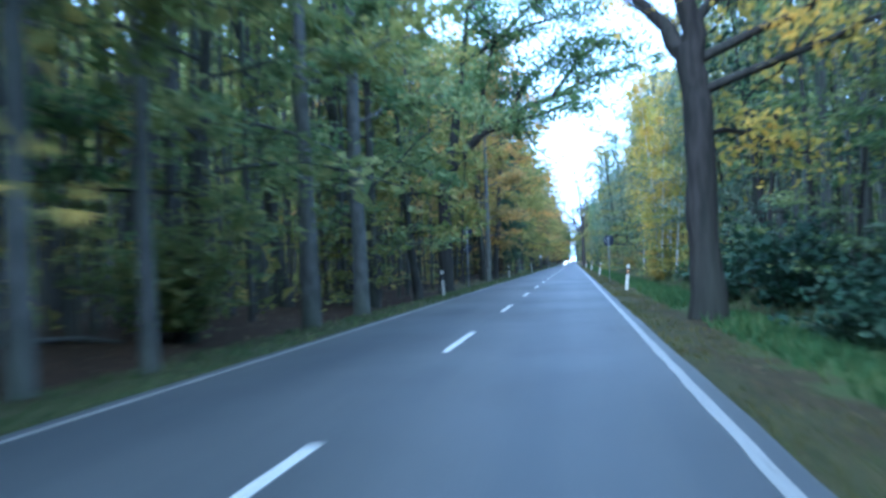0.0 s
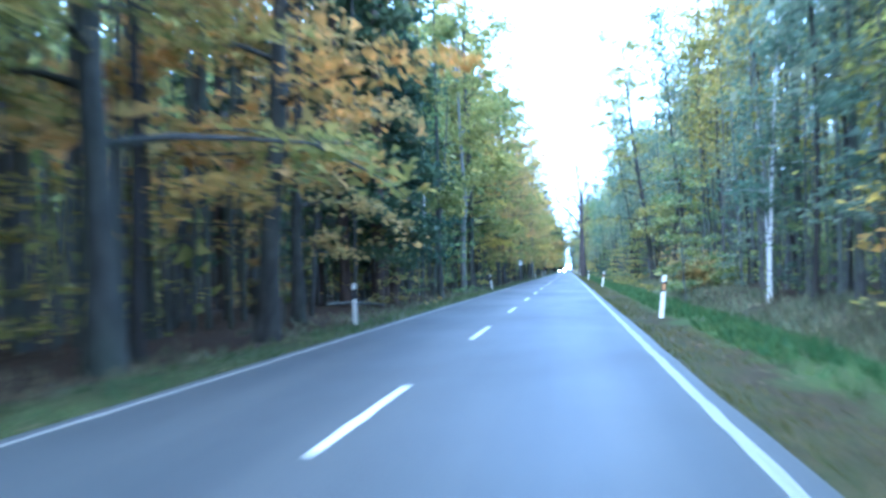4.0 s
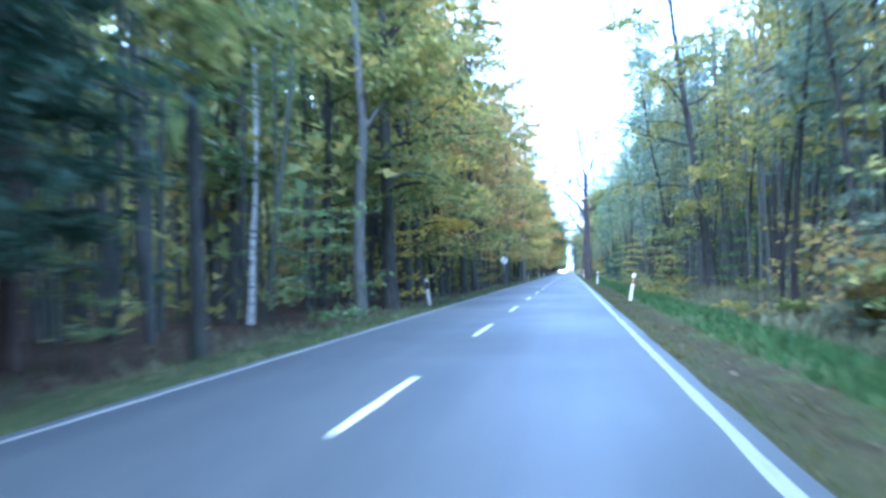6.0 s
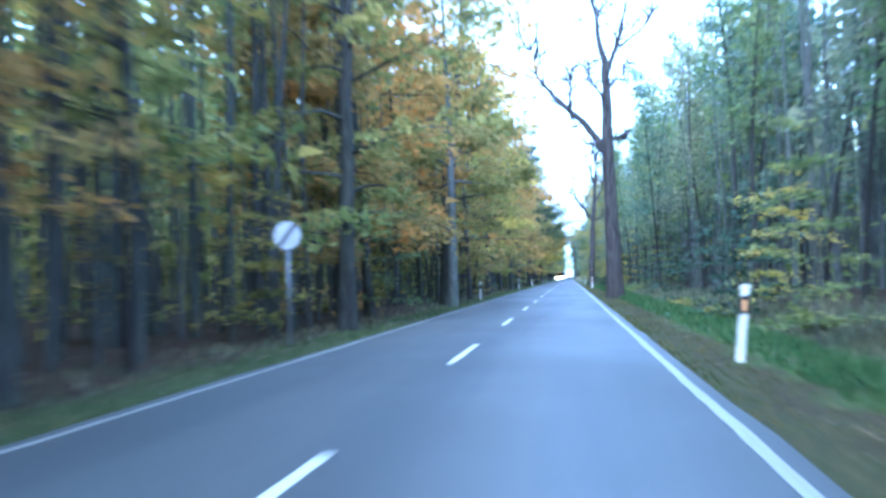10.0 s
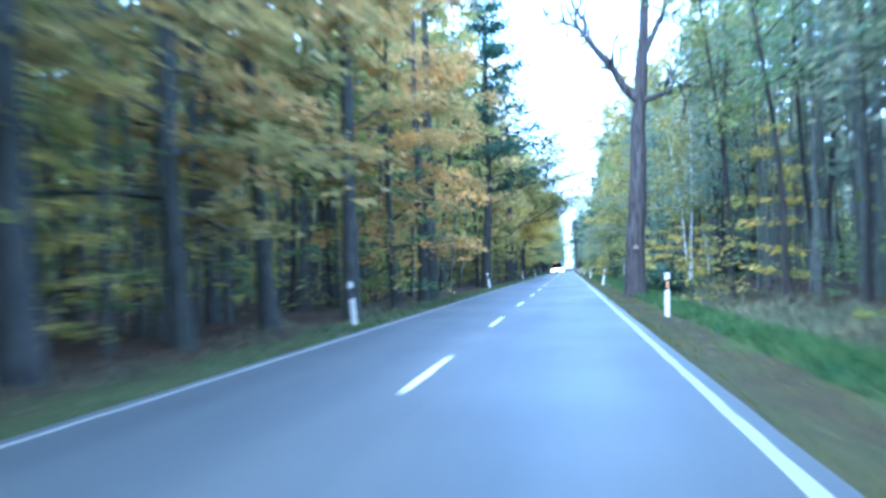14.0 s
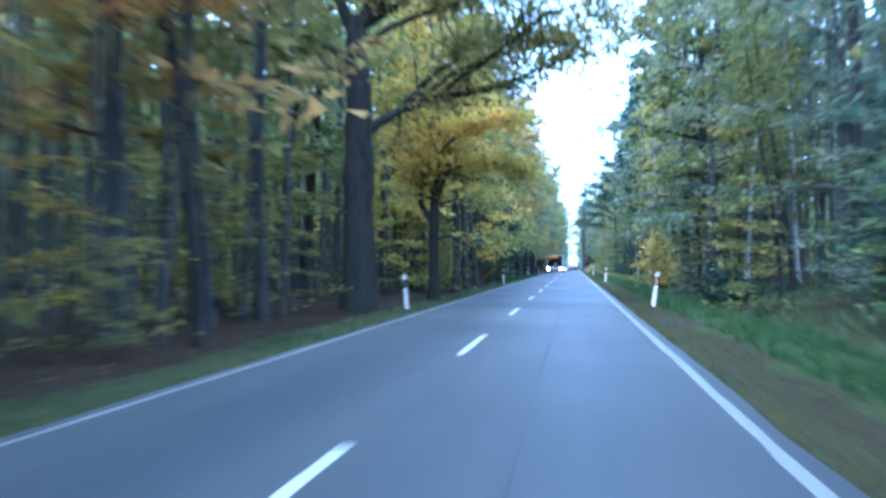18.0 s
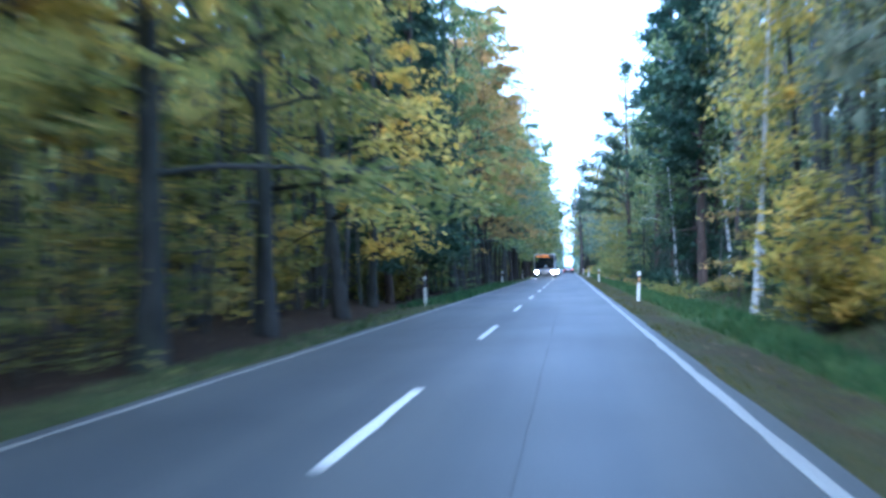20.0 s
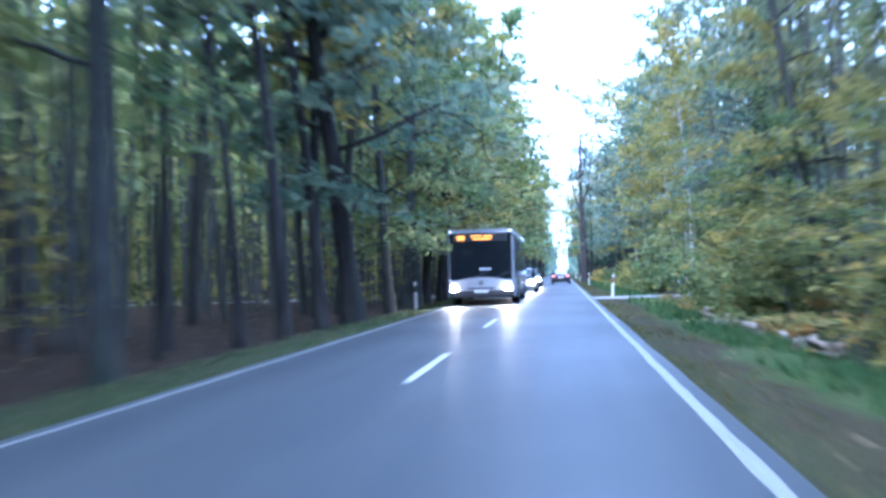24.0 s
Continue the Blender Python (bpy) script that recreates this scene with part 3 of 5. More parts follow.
def fern(seed, fronds=11, length=0.95):
    rng = np.random.default_rng(seed)
    wood, pts = Wood(), []
    for k in range(fronds):
        a = k * 2.4 + rng.uniform(-0.3, 0.3)
        line = wander((0, 0, 0), (math.cos(a) * 0.8, math.sin(a) * 0.8, 1), length * rng.uniform(0.7, 1.2), 6, rng, 0.08, -0.2)
        wood.tube(line, np.linspace(0.008, 0.003, 7), 3)
        pts.append(sprays(line, 0.15, 34, 0.09, rng, 0.4))
    return wood.mesh("stalks"), leaf_mesh("fronds", np.concatenate(pts), 0.1, rng, 0.5, 2.4), BARK_PINE


FERN = Kind("bracken", [fern(91), fern(92, 9, 1.2)], "clump of LEAF bracken fern on the verge", "fern", "bracken clumps", "stalks", "fronds")

# Both lists begin at -30: unseen trees behind the start, added to shape light.
LEFT_ZONES = [
    (-30, 50, [(BEECH, "olive", 4), (BEECH, "green", 4), (POLE, "olive", 2)]),
    (50, 88, [(BEECH, "olive", 3), (BEECH, "orange", 2), (POLE, "olive", 2), (BEECH, "green", 1)]),
    (88, 106, [(BEECH, "orange", 4), (POLE, "olive", 1)]),
    (106, 120, [(SPRUCE, "needle", 5), (POLE, "green", 2)]),
    (120, 138, [(SPRUCE, "needle", 2), (BEECH, "green", 2), (BEECH, "olive", 1)]),
    (138, 168, [(BEECH, "olive", 3), (BEECH, "green", 2), (BEECH, "yellow", 1)]),
    (168, 187, [(MID, "orange", 4), (MID, "olive", 1)]),
    (187, 200, [(MID, "orange", 3), (MID, "olive", 1)]),
    (200, 235, [(BEECH, "olive", 2), (BEECH, "orange", 3), (POLE, "olive", 2)]),
    (235, 262, [(BEECH, "orange", 4), (BEECH, "olive", 2), (POLE, "olive", 1)]),
    (262, 296, [(BEECH, "yellow", 5), (BEECH, "orange", 1), (POLE, "olive", 2)]),
    (296, 345, [(BEECH, "orange", 4), (BEECH, "yellow", 1), (POLE, "olive", 2)]),
    (345, 378, [(BEECH, "olive", 3), (BEECH, "yellow", 2), (POLE, "olive", 2), (OAK, "olive", 1)]),
    (378, 402, [(BEECH, "orange", 3), (POLE, "olive", 1)])] + [
    (402, 450, [(BEECH, "yellow", 3), (BEECH, "olive", 3), (POLE, "olive", 2), (OAK, "green", 1)]),
    (450, 470, [(SPRUCE, "needle", 6), (BEECH, "green", 1)]),
    (470, 481, [(BEECH, "green", 3), (BEECH, "olive", 1)]),
    (481, 503, [(MID, "orange", 1)]),
    (503, 511, [(HIGH, "orange", 1)]),
    (511, 538, [(HIGH, "blue", 3), (HIGH, "olive", 2)]),
    (538, 556, [(OAK, "olive", 2), (BEECH, "green", 2), (BEECH, "yellow", 1)]),
    (556, 640, [(OAK, "green", 4), (BEECH, "green", 2), (BEECH, "olive", 1), (POLE, "olive", 1)]),
    (640, 820, [(OAK, "green", 2), (BEECH, "olive", 2), (SPRUCE, "needle", 1)]),
]
RIGHT_ZONES = [
    (-30, 58, [(BEECH, "blue", 1), (POLE, "needle", 2), (POLE, "green", 3)]),
    (58, 70, [(POLE, "green", 3), (POLE, "blue", 2)]),
    (70, 130, [(BIRCH, "yellow", 1), (BIRCH, "blue", 1), (POLE, "blue", 5), (POLE, "olive", 1), (BEECH, "blue", 1)]),
    (130, 200, [(POLE, "olive", 4), (BEECH, "olive", 2), (POLE, "blue", 5)]),
    (200, 320, [(POLE, "blue", 9), (POLE, "green", 3)]),
    (320, 450, [(POLE, "blue", 6), (BEECH, "blue", 1), (POLE, "olive", 3), (BEECH, "olive", 1), (BIRCH, "olive", 1)]),
    (450, 498, [(PINE, "needle", 3), (POLE, "blue", 2), (POLE, "needle", 2), (SPRUCE, "needle", 1), (BIRCH, "green", 1)]),
    (498, 545, [(BIRCH, "olive", 2), (POLE, "green", 2), (BEECH, "olive", 1), (BEECH, "blue", 1), (POLE, "blue", 2)]),
    (545, 640, [(POLE, "blue", 3), (BEECH, "blue", 2), (BIRCH, "olive", 3), (BEECH, "olive", 2)]),
    (640, 820, [(BEECH, "blue", 2), (SPRUCE, "needle", 1), (POLE, "blue", 1)]),
]
KEEP_CLEAR = [(2.73, 27.4, 3.0), (-6.0, 28.5, 2.6), (-6.2, 35.5, 2.6), (-5.8, 18.0, 2.4), (-6.2, 15.6, 2.4), (-6.0, 58.6, 3.0), (-6.0, 81.0, 2.6),
              (-6.3, 141.8, 3.4), (-6.8, 132.0, 2.4), (-5.8, 233.5, 2.6), (2.4, 244.0, 3.0), (2.6, 318.0, 3.0), (-6.2, 355.0, 3.0), (-6.6, 400.0, 3.4), (-5.9, 407.0, 3.8),
              (-6.4, 206.4, 2.0), (-6.0, 67.0, 2.0), (-6.3, 322.5, 2.4), (-6.3, 513.4, 2.4), (-6.6, 518.4, 2.4), (5.4, 436.0, 3.0), (-6.3, 304.0, 2.2), (-6.1, 125.0, 2.0), (5.7, 516.0, 2.6), (2.4, 622.0, 3.0), (-6.5, 166.0, 2.4)]
KEEP_CLEAR += [(x, 548.2, 4.0) for x in range(3, 40, 4)] + [(-x, 562.0, 3.5) for x in range(6, 40, 4)]


CLEAR_STRIPS = [(-7.8, -4.0, 326.0, 353.5), (-7.5, -4.0, 366.0, 404.0)]


def clear(x, y):
    if any(x0 < x < x1 and y0 < y < y1 for x0, x1, y0, y1 in CLEAR_STRIPS):
        return False
    return not any(abs(y - cy) < r and abs(x - cx) < r for cx, cy, r in KEEP_CLEAR)


def set_out(zones, near, far, gap, seed, deep):
    """One row of trees between two distances from the road's middle."""
    rng = np.random.default_rng(seed)
    for y0, y1, kinds in zones:
        weights = np.array([w for _, _, w in kinds], float)
        y = y0 + rng.uniform(0, gap)
        while y < y1:
            x = rng.uniform(near, far)
            kind, leaf, _ = kinds[rng.choice(len(kinds), p=weights / weights.sum())]
            if kind is SPRUCE:
                x += 1.1 if x > 0 else -1.1
            if clear(x, y):
                kind.plant(x, y, rng, leaf, rng.uniform(0.82, 1.15), deep or y > 578 or y < -2)
            y += gap * (1.0 if y < 640 else 1.7) * rng.uniform(0.6, 1.4)


set_out(LEFT_ZONES, -7.4, -6.0, 6.2, 5, False)
set_out(LEFT_ZONES, -11.0, -8.2, 5.4, 15, True)
set_out(RIGHT_ZONES, 6.2, 8.6, 4.1, 6, False)
set_out(RIGHT_ZONES, 9.0, 13.0, 5.2, 16, True)

# undergrowth: tiered saplings along the shady side, bushes and bracken along the other
LEFT_UNDER = [(-20, 60, [(SAPLING, "olive"), (SAPLING, "green"), (BUSH, "green")], 3.0), (60, 100, [(SAPLING, "orange"), (SAPLING, "olive")], 5.0), (100, 150, [(SAPLING, "orange"), (SAPLING, "green")], 4.5),
              (150, 192, [(SAPLING, "green"), (SAPLING, "yellow"), (SAPLING, "green"), (SAPLING, "olive")], 2.4), (192, 280, [(SAPLING, "olive"), (SAPLING, "green"), (SAPLING, "orange"), (SAPLING, "green")], 5.5), (280, 330, [(SAPLING, "olive"), (SAPLING, "green"), (SAPLING, "yellow")], 3.2), (330, 440, [(SAPLING, "olive"), (SAPLING, "olive"), (SAPLING, "yellow")], 2.3),
              (440, 490, [(SAPLING, "green"), (BUSH, "olive")], 5.0), (490, 540, [(SAPLING, "olive")], 14.0), (540, 640, [(BUSH, "green"), (SAPLING, "olive")], 6.0)]
# Bushes and saplings in needle colour have deep shade put into their leaves.
RIGHT_UNDER = [(-20, 60, [(BUSH, "needle"), (BUSH, "needle"), (SAPLING, "green"), (SAPLING, "needle")], 1.5), (60, 100, [(SAPLING, "yellow"), (BUSH, "olive"), (SAPLING, "green")], 2.6), (100, 135, [(SAPLING, "green"), (SAPLING, "blue"), (BUSH, "green")], 3.6),
               (135, 200, [(SAPLING, "green"), (SAPLING, "olive"), (FERN, "olive"), (FERN, "olive")], 3.0), (200, 310, [(SAPLING, "needle"), (FERN, "olive"), (FERN, "green"), (SAPLING, "green")], 3.4),
               (310, 450, [(SAPLING, "green"), (SAPLING, "olive"), (BUSH, "needle"), (SAPLING, "blue"), (SAPLING, "yellow")], 3.0), (450, 500, [(FERN, "olive"), (FERN, "olive"), (FERN, "orange"), (SAPLING, "needle"), (BUSH, "needle")], 1.6), (500, 543, [(FERN, "olive"), (FERN, "olive"), (FERN, "olive"), (FERN, "orange"), (SAPLING, "green"), (BUSH, "green")], 1.6),
               (553, 640, [(BUSH, "yellow"), (BUSH, "green"), (SAPLING, "olive")], 4.0)]


def set_under(zones, near, far, seed):
    rng = np.random.default_rng(seed)
    for y0, y1, kinds, gap in zones:
        y = y0 + rng.uniform(0, gap)
        while y < y1:
            kind, leaf = kinds[rng.integers(0, len(kinds))]
            x = near + (far - near) * rng.uniform() ** (2.2 if kind is FERN else 1.0)
            by_post = abs((y + 25) % 50 - 25) < 3.5 and abs(x) < 8.6
            if clear(x, y) and not by_post:
                kind.plant(x, y, rng, leaf, rng.uniform(0.7, 1.25))
            y += gap * rng.uniform(0.5, 1.5)


set_under(LEFT_UNDER, -6.6, -10.0, 25)
set_under(RIGHT_UNDER, 4.5, 8.4, 26)


# ---------------------------------------------------------------- the wood behind: thin stems, canopy and thicket, past counting
def woods_behind(name, side, seed, leaf_low, leaf_high, bark, label):
    rng = np.random.default_rng(seed)
    wood = Wood()
    for k in range(3900):
        x, y = side * (rng.uniform(9.0, 30.0) if k > 2100 else rng.uniform(7.4, 13.0)), rng.uniform(-30, 820)
        if not clear(x, y) or (side < 0 and 492 < y < 545 and rng.uniform() < 0.5):
            continue
        h, r = rng.uniform(9, 18), rng.uniform(0.035, 0.15) * (1.0 if k > 2100 else 0.7)
        top = (x + rng.normal() * 0.5, y + rng.normal() * 0.5, h)
        wood.tube([(x, y, -0.4), ((x + top[0]) / 2 + rng.normal() * 0.12, (y + top[1]) / 2, h / 2), top], [r, r * 0.75, r * 0.3], 5, False)
    tagged(link(name + "_stems", wood.mesh("stems"), bark), label + ", many bare stems", "forest", kind="stuff")

    def cloud(count, x0, x1, z0, z1, size, flat, gaps):
        c = np.stack([side * rng.uniform(x0, x1, count), rng.uniform(-40, 830, count), rng.uniform(z0, z1, count)], 1)
        lump = np.array([noise.noise((a * 0.16, b * 0.16, d * 0.28)) for a, b, d in c])
        open_floor = (side < 0) & (c[:, 1] > 486) & (c[:, 1] < 546) & (c[:, 2] < 4.0) & (np.abs(c[:, 0]) < 17)
        return leaf_array(c[(lump > gaps) & ~open_floor], size, rng, flat)

    # roof: leaves added to shade the west edge and fill sky gaps
    roof = ((42000, 7.0, 12.0, 9.0, 18.0, 0.34, 0.5, -0.15),) if side < 0 else ()
    # The canopy layer from 28 to 64 m is added to shade the back thicket.
    for word, leaf, specs in (("canopy", leaf_high, roof + ((140000 if side < 0 else 95000, 8.5, 30, 4.5, 19.0 if side < 0 else 16.5, 0.58, 0.45, -0.25), (22000, 28, 64, 14.0 if side < 0 else 9.0, 20.0 if side < 0 else 14.0, 2.4, 0.7, -0.9))),
                              ("thicket", leaf_low, ((60000, 8.5, 24, -0.2, 3.8, 0.32, 0.4, 0.02), (36000, 33, 62, 0.0, 14.0, 2.0, 0.2, -0.6)))):
        v, f, at = [], [], 0
        for spec in specs:
            a, b = cloud(*spec)
            v.append(a)
            f.append(b + at)
            at += len(a)
        tagged(link(name + "_" + word, raw_mesh(word, np.concatenate(v), np.concatenate(f), False), LEAVES[leaf]), label + ", " + word, "forest", kind="stuff")


woods_behind("west_woods", -1, 101, "olive", "green", BARK_STEM, "deep autumn forest behind roadside trees")
# The east stems' paler bark colour stands in for haze among the trees.
woods_behind("east_woods", 1, 102, "green", "blue", BARK_GREY, "deep blue-green forest behind roadside trees")


def far_end():
    """The wood closes behind the start and round the far end of the road."""
    rng = np.random.default_rng(7)
    a = np.stack([rng.uniform(-45, 45, 5000), rng.uniform(-75, -45, 5000), rng.uniform(0, 18, 5000)], 1)
    b = np.concatenate([np.stack([s * rng.uniform(4.5, 30, 6000), rng.uniform(820, 1500, 6000), rng.uniform(0.5, 18, 6000)], 1) for s in (-1, 1)])
    v, f = leaf_array(np.concatenate([a, b]), 2.1, rng, 0.3)
    tagged(link("distant_woods", raw_mesh("distant_woods", v, f, False), LEAVES["blue"]), "distant line of dull green forest", "forest", kind="stuff")


far_end()


def outer_woods(side, seed):
    """The forest goes on to either side of the road, out to a quarter of a kilometre."""
    rng = np.random.default_rng(seed)
    n = 26000
    c = np.stack([side * rng.uniform(55, 260, n), rng.uniform(-120, 950, n), rng.uniform(3, 17, n)], 1)
    lump = np.array([noise.noise((a * 0.09, b * 0.09, 0.0)) for a, b, d in c])
    c[:, 2] += 4 * lump
    v, f = leaf_array(c, 4.2, rng, 0.5, 1.3)
    tagged(link("outer_woods", raw_mesh("outer_woods", v, f, False), LEAVES["olive" if side < 0 else "green"]), "forest canopy going on away from the road", "forest", kind="stuff")


outer_woods(-1, 111)
outer_woods(1, 112)

# taller oaks whose crowns meet high over the far lanes
rng = np.random.default_rng(55)
for x, y, leaf, grow in ((-5.9, 530.0, "blue", 1.25), (-6.1, 556.0, "blue", 1.3), (-5.8, 569.0, "olive", 1.2), (-6.0, 580.0, "green", 1.35), (-5.9, 592.0, "green", 1.25),
                         (-6.0, 606.0, "olive", 1.3), (-6.0, 622.0, "green", 1.3), (6.3, 417.0, "olive", 1.2)):
    OAK.plant(x, y, rng, leaf, grow)
for x, y, leaf, grow in ((-6.9, 159.0, "yellow", 0.9), (-6.4, 175.0, "olive", 1.0), (5.6, 412.0, "blue", 1.1), (5.4, 421.0, "blue", 1.15)):
    BEECH.plant(x, y, rng, leaf, grow)

for x, y, leaf, grow in ((-6.9, 491.0, "orange", 1.1), (-7.0, 499.0, "yellow", 1.15), (-8.3, 330.0, "olive", 0.95), (-8.2, 337.0, "yellow", 0.9), (-8.4, 345.0, "olive", 1.0), (-8.0, 369.0, "olive", 0.85), (-7.9, 377.0, "orange", 0.85), (-7.0, 384.0, "orange", 0.82), (-7.8, 391.0, "orange", 0.88)):
    HIGH.plant(x, y, rng, leaf, grow)
# a dense fringe of yellow-green saplings that hang down to the verge
for k in range(34):
    x, y = 4.7 + 2.6 * rng.uniform() ** 1.4, 508 + 36 * rng.uniform()
    SAPLING.plant(x, y, rng, ("olive", "green", "olive", "green")[k % 4], rng.uniform(0.75, 1.2))
for x, y, grow in ((-7.4, 457.5, 1.05), (-8.2, 461.5, 1.1), (-7.5, 465.0, 1.0), (-8.6, 468.0, 1.1), (-8.6, 472.0, 1.1), (-7.0, 112.5, 1.1), (-7.3, 118.0, 1.05)):
    SPRUCE.plant(x, y, rng, "needle", grow)
for x, y, grow in ((7.8, 480.0, 1.1), (8.8, 486.5, 1.1), (8.4, 474.0, 1.15)):
    SPRUCE.plant(x, y, rng, "needle", grow)
for x, y in ((6.5, 465.0), (7.3, 473.0), (6.7, 482.0)):
    PINE.plant(x, y, rng, "needle", rng.uniform(0.9, 1.05))
# far along the road the crowns meet over both lanes
for k in range(12):
    OAK.plant((-5.1, 4.6)[k % 2], 662 + 13.5 * k, rng, ("green", "blue", "olive")[k % 3], 1.25, True)
# ---------------------------------------------------------------- single trees beside the road
def smooth_line(points, n=10):
    p = np.array(points, float)
    t = np.linspace(0, len(p) - 1, n)
    out = np.stack([np.interp(t, np.arange(len(p)), p[:, k]) for k in range(3)], 1)
    mid = out.copy()
    mid[1:-1] = 0.25 * out[:-2] + 0.5 * out[1:-1] + 0.25 * out[2:]
    return mid


def lone_tree(name, label, x, y, trunk, radius, limbs, bark, leaf="", leaves=0, size=0.18, twigs=7, seed=1, top=0.35, spread=0.7, group="", twig_long=0.35):
    """A tree with its own run of limbs: trunk of (dx, z), limbs of first radius and (dx, dy, z)."""
    rng = np.random.default_rng(seed)
    ob = empty(name, pose(x, y, 0))
    tagged(ob, label, "tree", group)
    wood, pts = Wood(), []
    line = smooth_line([(a, 0.0, b) for a, b in trunk], 16)
    line[0, 2] -= 0.3
    line[1:, :2] += rng.normal(size=(15, 2)) * radius * 0.06
    rad = radius * np.interp(np.linspace(0, 1, 16), [0, 0.06, 0.2, 1], [1.35, 1.1, 0.95, top])
    rad[2:] *= rng.uniform(0.93, 1.08, 14)
    wood.tube(line, rad, 14)
    link("trunk", wood.mesh("trunk"), bark, ob)
    per = leaves // max(len(limbs), 1)
    for r0, points in limbs:
        wood = Wood()
        limb = smooth_line(points, 9)
        limb[1:] += rng.normal(size=(8, 3)) * 0.06
        long = np.linalg.norm(limb[-1] - limb[0])
        wood.tube(limb, np.linspace(r0, 0.02, 9), 7)
        if per:
            pts.append(sprays(limb, 0.3, per // 2, spread, rng, 0.5))
        for _ in range(twigs):
            j = rng.integers(2, 9)
            d = (limb[j] - limb[j - 1]) / np.linalg.norm(limb[j] - limb[j - 1]) + rng.normal(size=3) * 0.8
            twig = wander(limb[j], d, long * rng.uniform(0.5, 1.2) * twig_long, 5, rng, 0.25, 0.03)
            wood.tube(twig, np.linspace(max(r0 * 0.28, 0.016 if per else 0.045), 0.007 if per else 0.02, 6), 4)
            if per:
                pts.append(sprays(twig, 0.2, per // (2 * twigs), spread * 0.6, rng, 0.5))
            else:
                for _ in range(3):
                    k = rng.integers(2, 6)
                    bit = wander(twig[k], twig[k] - twig[k - 1] + rng.normal(size=3) * 0.15, long * 0.14, 3, rng, 0.3, 0.02)
                    wood.tube(bit, np.linspace(0.03, 0.015, 4), 3)
        link("limb", wood.mesh("limb"), bark, ob)
    if pts:
        link("crown", leaf_mesh("crown", np.concatenate(pts), size, rng, 0.5, 1.5), LEAVES[leaf], ob)
    return ob


lone_tree("oak_tree", "stout dark oak on the verge, forked crown of olive leaves", 2.82, 27.4,
          [(0, -0.1), (-0.01, 1.82), (-0.02, 3.58), (-0.09, 4.76), (-0.26, 5.59)], 0.345,
          [(0.24, [(-0.2, 0, 5.3), (-0.65, 0.2, 6.02), (-1.2, 0.5, 6.7), (-1.9, 1.0, 7.9), (-2.6, 1.2, 9.5)]),
           (0.30, [(-0.18, 0, 5.2), (-0.11, -0.1, 6.5), (0, -0.2, 7.7), (0.3, -0.4, 10), (0.5, -0.2, 13)]),
           (0.13, [(0.05, 0, 5.3), (1.07, 0.3, 5.75), (2.33, 0.5, 6.37), (3.2, 0.4, 6.95), (4.5, 0.6, 7.6)]),
           (0.12, [(0.05, 0, 4.6), (1.26, -0.2, 4.98), (2.52, -0.5, 5.49), (3.85, -0.7, 5.94), (5.0, -0.9, 6.2)])] + [
           (0.12, [(0, 0, 6.1), (0.9, 0.5, 6.95), (1.8, 0.9, 8.5), (2.4, 1.2, 10)]),
           (0.08, [(-0.1, 0.2, 4.0), (0.7, 0.8, 3.9), (1.6, 1.2, 3.6), (2.4, 1.6, 3.3)])], BARK_DARK, "yellow", 2200, 0.15, 7, 3, 0.8)
arching_oak = lone_tree("oak_tree", "leaning roadside oak whose long limbs arch over the road, green leaves", -6.05, 58.6,
          [(-0.1, -0.3), (-0.1, 1.83), (-0.06, 4.12), (0.11, 5.18), (0.3, 5.6)], 0.31,
          [(0.24, [(0.2, 0, 5.2), (1.22, 0.1, 6.54), (3.02, 0.3, 7.77), (4.78, 0.4, 8.29), (6.36, 0.5, 9.07), (7.4, 0.3, 9.3)]),
           (0.12, [(1.31, 0.1, 6.6), (2.64, -0.3, 7.0), (3.88, -0.6, 7.37), (5.46, -0.8, 7.82), (6.4, -1.0, 7.7)]),
           (0.24, [(0.25, 0, 5.4), (0.64, -0.1, 7.98), (0.97, 0.1, 10.1), (1.22, 0.2, 12.4), (1.3, 0.2, 15)]),
           (0.13, [(1.59, 0.1, 7.2), (2.0, 0.4, 9.3), (2.23, 0.5, 10.7), (2.9, 0.7, 12.6)])] + [
           (0.11, [(3.0, 0.3, 7.7), (3.6, 1.0, 8.8), (4.6, 1.5, 10.0), (5.6, 1.8, 11.0)]),
           (0.12, [(0.97, 0.1, 10.1), (2.8, 0.4, 11.2), (5.0, 0.6, 11.8), (6.8, 0.6, 12.0)]), (0.12, [(1.22, 0.2, 12.4), (3.0, 0.3, 13.5), (5.2, 0.4, 14.2), (7.0, 0.4, 14.0)]),
           (0.10, [(2.23, 0.5, 10.7), (4.0, 0.8, 12.6), (5.8, 1.0, 13.4), (7.4, 1.1, 13.0)]), (0.10, [(4.78, 0.4, 8.29), (6.0, 1.0, 10.0), (7.0, 1.2, 10.8), (8.0, 1.3, 10.6)]),
           (0.10, [(0.1, 0, 5.0), (-1.2, -0.8, 5.8), (-2.4, -1.4, 6.4)])], BARK_DARK, "green", 17000, 0.15, 8, 4, 0.8, 0.85)
arching_oak.scale = (1.12, 1.12, 1.12)
DEAD = "bare dead oak standing on the verge, grey twisted limbs"
